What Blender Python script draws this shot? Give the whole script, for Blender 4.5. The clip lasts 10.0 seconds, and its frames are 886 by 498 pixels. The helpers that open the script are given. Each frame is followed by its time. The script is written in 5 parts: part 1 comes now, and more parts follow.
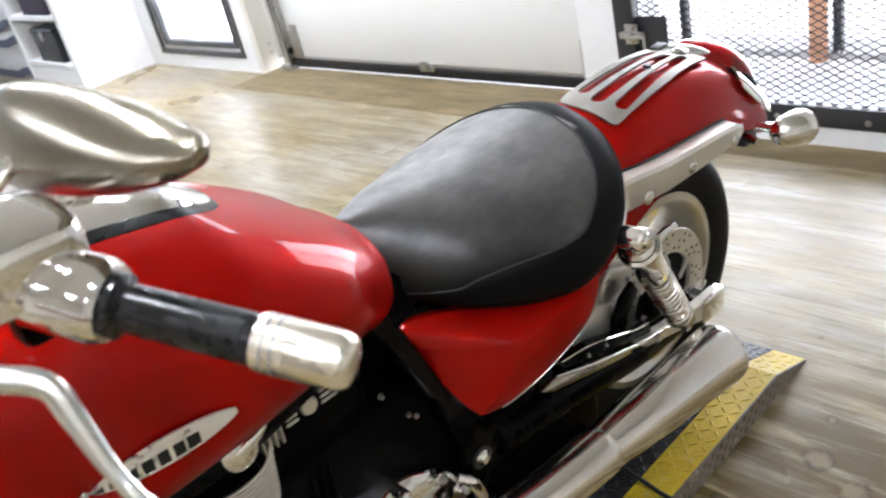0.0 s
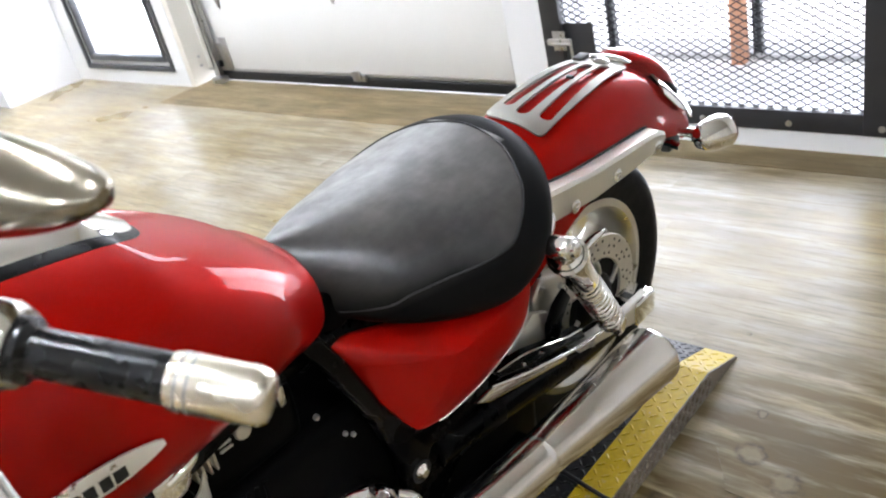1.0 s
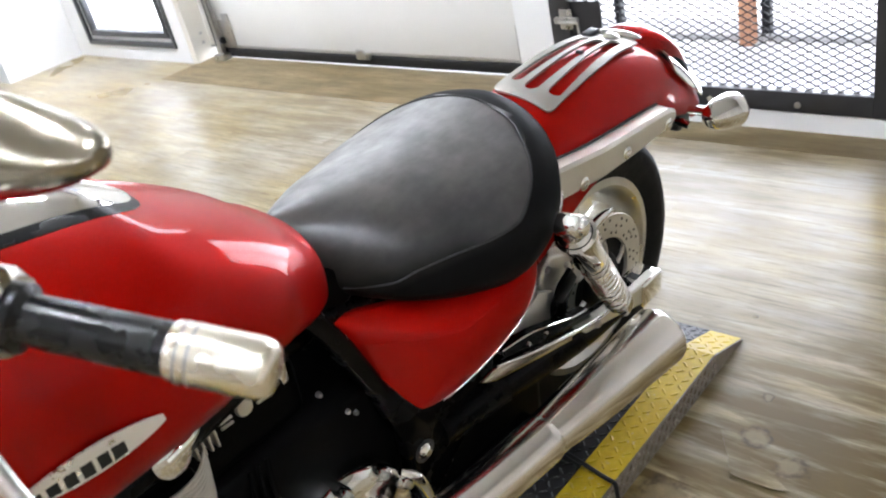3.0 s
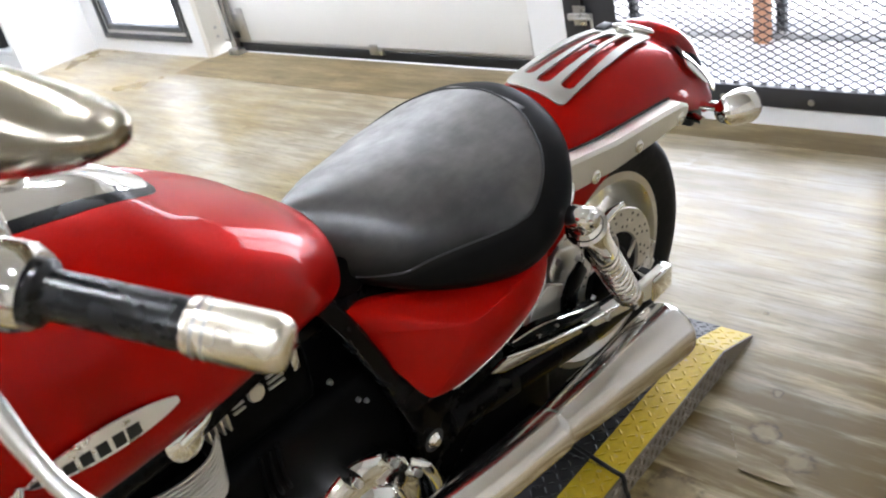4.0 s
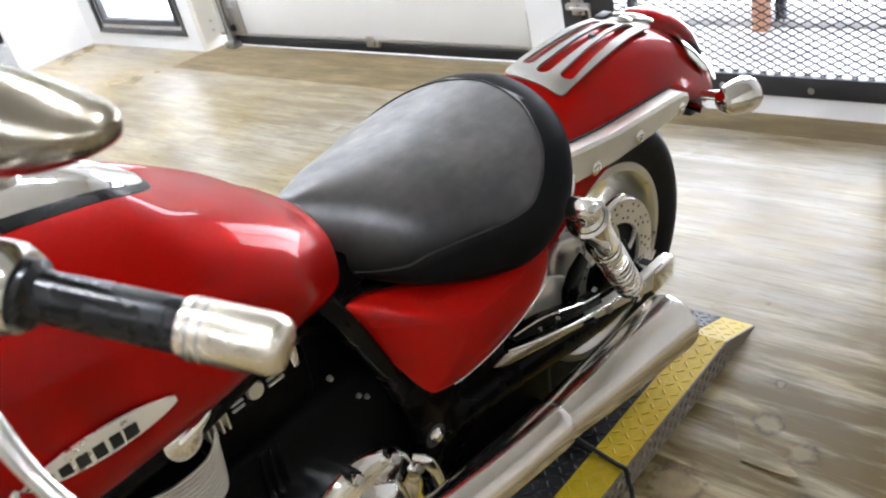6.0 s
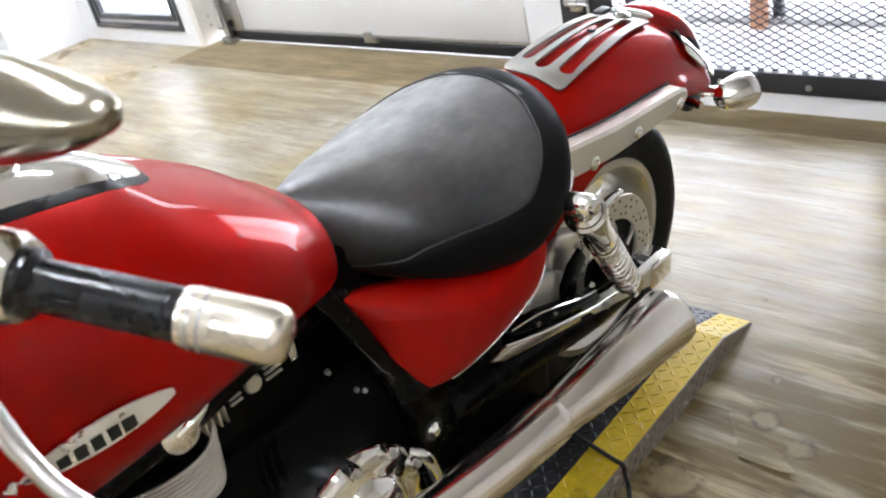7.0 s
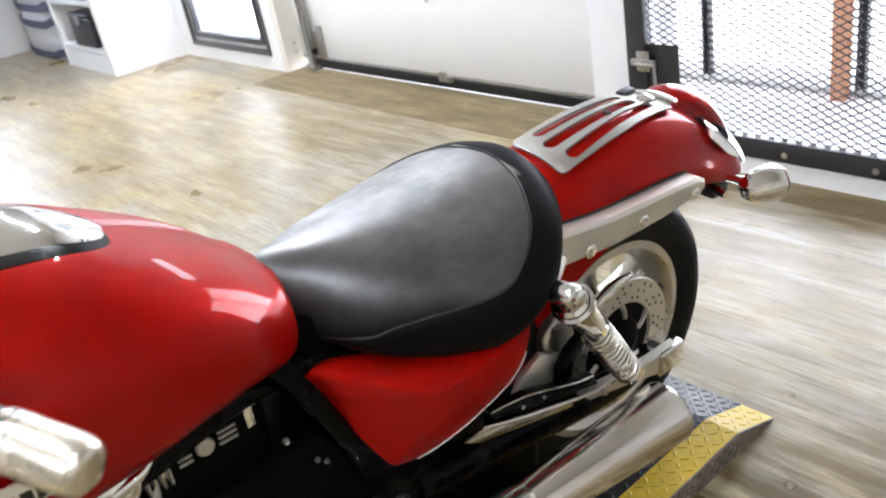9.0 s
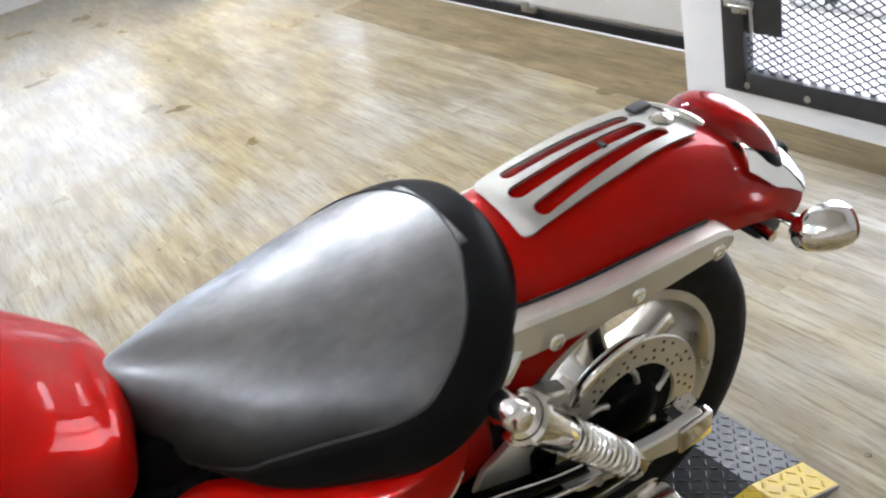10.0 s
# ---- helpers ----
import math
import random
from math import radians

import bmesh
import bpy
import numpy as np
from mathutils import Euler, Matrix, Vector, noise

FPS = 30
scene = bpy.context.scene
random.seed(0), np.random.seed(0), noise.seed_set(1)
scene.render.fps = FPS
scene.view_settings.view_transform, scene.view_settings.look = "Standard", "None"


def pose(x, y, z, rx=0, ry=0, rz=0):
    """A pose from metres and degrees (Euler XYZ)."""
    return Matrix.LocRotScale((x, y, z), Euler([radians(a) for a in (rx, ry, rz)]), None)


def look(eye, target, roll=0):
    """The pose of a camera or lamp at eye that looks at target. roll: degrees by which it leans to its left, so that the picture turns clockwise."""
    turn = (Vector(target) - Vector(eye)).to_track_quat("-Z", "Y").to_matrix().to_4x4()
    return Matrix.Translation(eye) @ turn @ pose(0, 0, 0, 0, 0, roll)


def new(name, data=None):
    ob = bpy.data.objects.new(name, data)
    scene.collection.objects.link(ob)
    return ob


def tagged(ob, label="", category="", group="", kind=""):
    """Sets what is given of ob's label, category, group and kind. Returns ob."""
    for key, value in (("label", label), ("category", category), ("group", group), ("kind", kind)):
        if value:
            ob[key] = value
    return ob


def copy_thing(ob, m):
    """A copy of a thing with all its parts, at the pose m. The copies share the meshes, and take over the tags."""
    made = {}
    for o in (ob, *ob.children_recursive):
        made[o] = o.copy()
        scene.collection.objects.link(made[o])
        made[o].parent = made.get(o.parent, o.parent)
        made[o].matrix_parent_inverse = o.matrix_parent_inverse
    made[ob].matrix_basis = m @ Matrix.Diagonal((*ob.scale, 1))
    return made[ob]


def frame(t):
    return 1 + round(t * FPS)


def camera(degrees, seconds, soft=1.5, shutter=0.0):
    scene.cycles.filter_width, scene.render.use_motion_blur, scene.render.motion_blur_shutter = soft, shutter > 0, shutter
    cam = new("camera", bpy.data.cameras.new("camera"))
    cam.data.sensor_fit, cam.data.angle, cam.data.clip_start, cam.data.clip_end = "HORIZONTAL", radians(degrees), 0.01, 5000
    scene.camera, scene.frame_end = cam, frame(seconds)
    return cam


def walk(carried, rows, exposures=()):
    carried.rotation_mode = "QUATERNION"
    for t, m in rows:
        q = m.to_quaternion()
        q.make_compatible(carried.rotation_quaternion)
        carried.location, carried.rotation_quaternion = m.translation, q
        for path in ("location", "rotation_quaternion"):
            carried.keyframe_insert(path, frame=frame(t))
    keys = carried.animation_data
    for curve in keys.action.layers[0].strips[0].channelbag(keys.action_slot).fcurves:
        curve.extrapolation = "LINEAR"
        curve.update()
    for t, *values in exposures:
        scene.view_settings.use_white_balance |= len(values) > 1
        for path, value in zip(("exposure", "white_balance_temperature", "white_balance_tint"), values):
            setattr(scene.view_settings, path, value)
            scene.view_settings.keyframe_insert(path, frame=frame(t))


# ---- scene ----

# camera and walk
cam = camera(54.7, 10.0, soft=2.1, shutter=0.3)
PATH = [
    (0, (0.216, 0.002, 1.368), (-1.165, 1.127, 0.459), -13.7),
    (0.5, (0.233, 0.018, 1.385), (-1.073, 1.244, 0.495), -14.2),
    (1, (0.23, 0.019, 1.379), (-1.057, 1.238, 0.453), -13.9),
    (1.5, (0.225, 0.021, 1.376), (-1.057, 1.238, 0.44), -14.0),
    (2, (0.222, 0.023, 1.374), (-1.057, 1.253, 0.451), -13.6),
    (2.5, (0.213, 0.027, 1.368), (-1.068, 1.24, 0.426), -13.8),
    (2.7, (0.209, 0.027, 1.365), (-1.068, 1.234, 0.41), -13.6),
    (4, (0.218, 0.014, 1.357), (-1.082, 1.192, 0.396), -13.3),
    (4.5, (0.221, 0.014, 1.358), (-1.087, 1.191, 0.407), -13.3),
    (5, (0.219, 0.017, 1.357), (-1.083, 1.195, 0.398), -13.4),
    (5.5, (0.211, 0.024, 1.355), (-1.086, 1.197, 0.384), -13.9),
    (7, (0.205, 0.02, 1.349), (-1.082, 1.192, 0.364), -13.6),
    (7.5, (0.206, 0.018, 1.35), (-1.067, 1.207, 0.367), -13.5),
    (8, (0.195, 0.011, 1.346), (-1.057, 1.208, 0.347), -12.6),
    (8.5, (0.197, 0.043, 1.354), (-1.021, 1.305, 0.392), -14.7),
    (8.6, (0.214, 0.06, 1.358), (-1.04, 1.292, 0.405), -15.3),
    (8.8, (0.245, 0.104, 1.361), (-1.155, 1.224, 0.474), -13.5),
    (9, (0.288, 0.171, 1.38), (-1.149, 1.237, 0.487), -10.8),
    (9.2, (0.279, 0.235, 1.392), (-1.208, 1.163, 0.429), -12.9),
    (9.5, (0.218, 0.367, 1.372), (-1.328, 1.19, 0.405), -13.4),
    (9.8, (0.15, 0.532, 1.382), (-1.388, 1.322, 0.376), -13.2),
    (10, (0.155, 0.628, 1.39), (-1.392, 1.369, 0.362), -14.9),
]
EXPOSURES = [(0.0, 0.28, 6080, 14), (9.0, 0.28, 6080, 14), (9.5, 0.2, 6080, 14), (10.0, 0.15, 6080, 14)]
cam.data.dof.use_dof, cam.data.dof.focus_distance, cam.data.dof.aperture_fstop = True, 1.6, 9.0
walk(cam, [(t, look(eye, target, roll)) for t, eye, target, roll in PATH], EXPOSURES)

# world, daylight and lamps
world = bpy.data.worlds.new("sky")
scene.world = world
world.use_nodes = True
wn = world.node_tree.nodes
sky = wn.new("ShaderNodeTexSky")
sky.sky_type, sky.sun_disc = "NISHITA", False
sky.sun_elevation, sky.sun_rotation = radians(80), radians(180)
wn["Background"].inputs["Strength"].default_value = 0.15
world.node_tree.links.new(sky.outputs[0], wn["Background"].inputs["Color"])
sun = new("sun", bpy.data.lights.new("sun", "SUN"))
sun.data.energy, sun.data.angle, sun.data.color = 5.0, radians(12), (1.0, 0.96, 0.9)
sun.matrix_world = look((-1, 6.0, 12), (-1, 8, 0))


def opening_light(name, x0, x1, z0, z1, y, watts):
    lamp = new(name, bpy.data.lights.new(name, "AREA"))
    lamp.data.shape, lamp.data.size, lamp.data.size_y = "RECTANGLE", x1 - x0, z1 - z0
    lamp.data.energy, lamp.data.color = watts, (0.93, 0.97, 1.0)
    lamp.matrix_world = look(((x0 + x1) / 2, y, (z0 + z1) / 2), ((x0 + x1) / 2, y - 1, (z0 + z1) / 2))


opening_light("gate_daylight", -1.75, -0.65, 0.2, 2.05, 3.05, 36)
# lamp in an unseen side opening, added to brighten the left floor
side_lamp = new("unseen_side_daylight", bpy.data.lights.new("unseen_side_daylight", "AREA"))
side_lamp.data.shape, side_lamp.data.size, side_lamp.data.size_y = "RECTANGLE", 2.7, 1.35
side_lamp.data.energy, side_lamp.data.color = 8, (0.80, 0.90, 1.0)
side_lamp.matrix_world = look((-9.1, 0.8, 1.6), (-8, 0.8, 1.6))
opening_light("window_daylight", -6.25, -5.12, 0.15, 2.05, 3.25, 22)

# ---------------------------------------------------------------- materials


def nodes_of(name):
    m = bpy.data.materials.new(name)
    m.use_nodes = True
    t = m.node_tree
    return m, t, t.nodes["Principled BSDF"]


def set_in(b, **kw):
    for k, v in kw.items():
        b.inputs[k.replace("_", " ")].default_value = v


def mixc(t, fac, a, b):
    n = t.nodes.new("ShaderNodeMix")
    n.data_type = "RGBA"
    t.links.new(fac, n.inputs["Factor"])
    for sock, val in ((n.inputs["A"], a), (n.inputs["B"], b)):
        if isinstance(val, tuple):
            sock.default_value = (*val, 1)
        else:
            t.links.new(val, sock)
    return n.outputs["Result"]


def noise_of(t, scale, detail=4.0, rough=0.55, vec=None, distortion=0.0):
    n = t.nodes.new("ShaderNodeTexNoise")
    n.inputs["Scale"].default_value, n.inputs["Detail"].default_value = scale, detail
    n.inputs["Roughness"].default_value, n.inputs["Distortion"].default_value = rough, distortion
    if vec is not None:
        t.links.new(vec, n.inputs["Vector"])
    return n.outputs["Fac"]


def ramp_of(t, fac, lo, hi, a=0.0, b=1.0):
    n = t.nodes.new("ShaderNodeMapRange")
    n.inputs["From Min"].default_value, n.inputs["From Max"].default_value = lo, hi
    n.inputs["To Min"].default_value, n.inputs["To Max"].default_value = a, b
    t.links.new(fac, n.inputs["Value"])
    return n.outputs["Result"]


def bump_on(t, b, height, strength, distance=0.002):
    n = t.nodes.new("ShaderNodeBump")
    n.inputs["Strength"].default_value, n.inputs["Distance"].default_value = strength, distance
    t.links.new(height, n.inputs["Height"])
    t.links.new(n.outputs["Normal"], b.inputs["Normal"])


def coords(t, kind="Object"):
    return t.nodes.new("ShaderNodeTexCoord").outputs[kind]


def plain(name, col, rough, metal=0.0, spec=0.5, var=0.15, scale=30.0, bump=0.0, coat=0.0, rvar=0.1, bscale=200.0):
    """A surface with colour and gloss varied at two scales."""
    m, t, b = nodes_of(name)
    c = coords(t)
    big, fine = noise_of(t, scale, vec=c), noise_of(t, scale * 12, 3, vec=c)
    dark = tuple(v * (1 - var) for v in col)
    light = tuple(min(1, v * (1 + var)) for v in col)
    first = mixc(t, ramp_of(t, big, 0.3, 0.7), dark, light)
    t.links.new(mixc(t, ramp_of(t, fine, 0.35, 0.65, 0, 0.35), first, col), b.inputs["Base Color"])
    t.links.new(ramp_of(t, big, 0.3, 0.7, max(0.02, rough - rvar), min(1, rough + rvar)), b.inputs["Roughness"])
    set_in(b, Metallic=metal, Specular_IOR_Level=spec, Coat_Weight=coat, Coat_Roughness=0.03)
    if bump:
        bump_on(t, b, noise_of(t, bscale, 3, vec=c), bump)
    return m


WALL = plain("white_wall_paint", (0.80, 0.80, 0.80), 0.6, var=0.03, scale=2.0, bump=0.15, bscale=60)
JAMB = plain("cream_wall_paint", (0.72, 0.69, 0.62), 0.6, var=0.04, scale=3.0, bump=0.1, bscale=60)
DOOR = plain("white_door_panel", (0.72, 0.71, 0.68), 0.45, var=0.03, scale=1.5, bump=0.05, bscale=90)
CEIL = plain("ceiling_paint", (0.60, 0.60, 0.59), 0.8, var=0.02, scale=1.0)
FRAME = plain("grey_window_frame", (0.06, 0.062, 0.066), 0.4, var=0.1, scale=8)
WHITE = plain("white_plastic", (0.78, 0.78, 0.78), 0.35, var=0.03)
BLACKSTEEL = plain("black_painted_steel", (0.025, 0.025, 0.028), 0.45, var=0.25, scale=12, bump=0.1)
MESHBLACK = plain("black_mesh_paint", (0.010, 0.010, 0.011), 0.65, spec=0.2, var=0.2, scale=20)
RUBBER = plain("black_rubber", (0.009, 0.009, 0.009), 0.5, spec=0.35, var=0.2, scale=40, bump=0.2)
GRIP = plain("grip_rubber", (0.006, 0.006, 0.006), 0.26, spec=0.4, var=0.2, scale=40, bump=0.1)
TYRE = plain("tyre_rubber", (0.006, 0.006, 0.006), 0.6, spec=0.12, var=0.2, scale=30, bump=0.2)
CHROME = plain("chrome", (0.88, 0.865, 0.83), 0.07, 1.0, var=0.02, scale=6, rvar=0.03)
BRUSHED = plain("polished_aluminium", (0.82, 0.80, 0.75), 0.22, 1.0, var=0.05, scale=10, rvar=0.06)
CASTALU = plain("cast_polished_aluminium", (0.74, 0.71, 0.64), 0.40, 0.9, var=0.06, scale=14, rvar=0.06, bump=0.05, bscale=300)
PLATEALU = plain("satin_plate", (0.33, 0.315, 0.285), 0.50, 1.0, var=0.05, scale=12, rvar=0.05)
EXHAUST = plain("brown_tinted_chrome", (0.95, 0.91, 0.86), 0.17, 1.0, var=0.05, scale=9, rvar=0.04)
BAREND = plain("satin_chrome", (0.86, 0.80, 0.68), 0.26, 1.0, var=0.03, scale=10, rvar=0.04)
MIRRORCASE = plain("smoked_chrome", (0.33, 0.30, 0.235), 0.22, 1.0, var=0.05, scale=10, rvar=0.04)
SATIN = plain("satin_aluminium", (0.62, 0.60, 0.56), 0.34, 1.0, var=0.08, scale=20, rvar=0.08)
BADGE = plain("pale_silver", (0.86, 0.86, 0.86), 0.3, 0.8, var=0.03, scale=20)
BLACKENGINE = plain("black_engine_paint", (0.0015, 0.0015, 0.0015), 0.4, spec=0.04, var=0.3, scale=25, bump=0.15)
BLACKGLOSS = plain("gloss_black_frame", (0.0015, 0.0015, 0.0015), 0.25, spec=0.10, var=0.2, scale=15)
STEEL = plain("zinc_steel", (0.5, 0.49, 0.47), 0.35, 1.0, var=0.12, scale=25, rvar=0.1)
BRICK = plain("terracotta_render", (0.42, 0.20, 0.11), 0.8, var=0.15, scale=12, bump=0.4, bscale=80)
CONCRETE = plain("pale_concrete", (0.66, 0.65, 0.63), 0.85, var=0.1, scale=6, bump=0.3, bscale=60)
GREYSTEP = plain("grey_step", (0.34, 0.34, 0.34), 0.8, var=0.2, scale=8)
PURPLE = plain("dark_cloth", (0.03, 0.02, 0.035), 0.8, var=0.4, scale=14)
BLUECLOTH = plain("blue_grey_band", (0.10, 0.11, 0.16), 0.8, var=0.2, scale=20)
PALECLOTH = plain("pale_fabric", (0.62, 0.62, 0.63), 0.85, var=0.12, scale=18)
THREAD = plain("grey_thread", (0.012, 0.012, 0.012), 0.55, var=0.2, scale=60)
INK = plain("black_ink", (0.02, 0.02, 0.02), 0.5, var=0.1)


def red_paint():
    m, t, b = nodes_of("candy_red_paint")
    c = coords(t)
    flake = noise_of(t, 900, 2, vec=c)
    soft = noise_of(t, 7, 3, vec=c)
    base = mixc(t, ramp_of(t, soft, 0.3, 0.7), (0.262, 0.0022, 0.0006), (0.312, 0.0034, 0.0010))
    t.links.new(mixc(t, ramp_of(t, flake, 0.55, 0.75, 0, 0.25), base, (0.34, 0.006, 0.003)), b.inputs["Base Color"])
    set_in(b, Metallic=0.36, Roughness=0.36, Specular_IOR_Level=0.0, Coat_Weight=0.45, Coat_Roughness=0.012, Coat_IOR=1.38)
    return m


def leather():
    """Seat cover: a shiny worn cushion inside the seam, duller skirt outside it."""
    m, t, b = nodes_of("black_leather")
    c = coords(t)
    xyz = t.nodes.new("ShaderNodeSeparateXYZ")
    t.links.new(c, xyz.inputs[0])
    along = ramp_of(t, xyz.outputs["Y"], -0.66, -0.25)
    curve = t.nodes.new("ShaderNodeValToRGB")
    stops = curve.color_ramp.elements
    for k, (y, w) in enumerate(SEAM):
        f, g = (y + 0.66) / 0.41, (w - 0.65) / 0.25
        el = stops[k] if k < 2 else stops.new(1.0)
        el.position, el.color = f, (g, g, g, 1)
    t.links.new(along, curve.inputs[0])
    up = t.nodes.new("ShaderNodeMath")
    up.operation = "SUBTRACT"
    t.links.new(ramp_of(t, xyz.outputs["Z"], 0.65, 0.90), up.inputs[0])
    t.links.new(curve.outputs["Color"], up.inputs[1])
    # the step in gloss is crisp at the rear seam and fades out towards the nose
    blend = t.nodes.new("ShaderNodeMix")
    t.links.new(ramp_of(t, xyz.outputs["Y"], -0.50, -0.40), blend.inputs["Factor"])
    t.links.new(ramp_of(t, up.outputs[0], -0.06, 0.34), blend.inputs[2])
    t.links.new(ramp_of(t, up.outputs[0], -0.008, 0.008), blend.inputs[3])
    over = blend.outputs[0]
    front = ramp_of(t, xyz.outputs["Y"], -0.2525, -0.2495, 1.0, 0.0)
    both = t.nodes.new("ShaderNodeMath")
    both.operation = "MULTIPLY"
    t.links.new(over, both.inputs[0])
    t.links.new(front, both.inputs[1])
    cushion = both.outputs[0]
    # rubbed and dusty marks: broad smudges, short strokes along the seat, fine grain
    lay = t.nodes.new("ShaderNodeMapping")
    t.links.new(c, lay.inputs["Vector"])
    lay.inputs["Scale"].default_value, lay.inputs["Rotation"].default_value = (1.0, 0.42, 1.0), (0, 0, 0.5)
    smudge, strokes, pores = noise_of(t, 14, 5, 0.55, c, 0.0), noise_of(t, 50, 4, 0.55, lay.outputs["Vector"], 0.0), noise_of(t, 420, 2, vec=c)
    marks = t.nodes.new("ShaderNodeMath")
    marks.operation = "MULTIPLY_ADD"
    t.links.new(ramp_of(t, smudge, 0.30, 0.70), marks.inputs[0])
    marks.inputs[1].default_value = 0.65
    t.links.new(ramp_of(t, strokes, 0.30, 0.70, 0.0, 0.35), marks.inputs[2])
    rub = marks.outputs[0]
    shade = mixc(t, ramp_of(t, rub, 0.1, 0.9), (0.002, 0.002, 0.002), (0.026, 0.0215, 0.0185))
    t.links.new(mixc(t, ramp_of(t, cushion, 0, 1, 0.95, 0.0), shade, (0.003, 0.003, 0.003)), b.inputs["Base Color"])
    rough = t.nodes.new("ShaderNodeMix")
    t.links.new(cushion, rough.inputs["Factor"])
    rough.inputs[2].default_value = 0.55
    t.links.new(ramp_of(t, rub, 0.0, 1.0, 0.50, 0.36), rough.inputs[3])
    t.links.new(rough.outputs[0], b.inputs["Roughness"])
    t.links.new(ramp_of(t, cushion, 0, 1, 0.06, 0.75), b.inputs["Specular IOR Level"])
    set_in(b, Coat_IOR=2.3)
    polish = t.nodes.new("ShaderNodeMath")
    polish.operation = "MULTIPLY"
    t.links.new(ramp_of(t, cushion, 0, 1, 0.02, 1.0), polish.inputs[0])
    t.links.new(ramp_of(t, rub, 0.2, 0.8, 0.62, 1.0), polish.inputs[1])
    # sheen painted in by height: full coat on top, little on the darker sides
    top_sheen = t.nodes.new("ShaderNodeMath")
    top_sheen.operation = "MULTIPLY"
    t.links.new(polish.outputs[0], top_sheen.inputs[0])
    t.links.new(ramp_of(t, xyz.outputs["Z"], 0.715, 0.800, 0.12, 1.0), top_sheen.inputs[1])
    # coat also cut towards the nose, painting its unlit front dark
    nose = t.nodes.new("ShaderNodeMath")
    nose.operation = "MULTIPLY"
    t.links.new(top_sheen.outputs[0], nose.inputs[0])
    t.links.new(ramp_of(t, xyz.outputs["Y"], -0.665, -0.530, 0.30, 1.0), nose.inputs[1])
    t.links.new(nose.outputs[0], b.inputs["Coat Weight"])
    t.links.new(ramp_of(t, rub, 0.2, 0.8, 0.37, 0.28), b.inputs["Coat Roughness"])
    bump_on(t, b, pores, 0.05, 0.0003)
    return m


# the seam between cushion and skirt: along, height
SEAM = [(-0.655, 0.706), (-0.608, 0.706), (-0.575, 0.716), (-0.523, 0.719), (-0.469, 0.719), (-0.433, 0.721), (-0.400, 0.726), (-0.370, 0.740), (-0.340, 0.756), (-0.310, 0.775), (-0.286, 0.794), (-0.264, 0.809)]
BROWN_AREAS = [(-0.36, 1.22, 0.62, 0.78), (0.0, 1.45, 0.60, 0.75), (-0.42, 0.85, 0.42, 0.5), (-3.2, 2.5, 0.8, 0.35), (-1.0, 2.55, 0.5, 0.45), (0.1, 2.2, 0.5, 0.4)]
WORN = [(-0.388, 1.348, 0.026), (-0.300, 1.300, 0.027), (-0.480, 1.105, 0.050), (-0.835, 1.992, 0.006), (-0.565, 1.756, 0.005), (-0.42, 1.48, 0.010), (-0.24, 1.17, 0.03)]


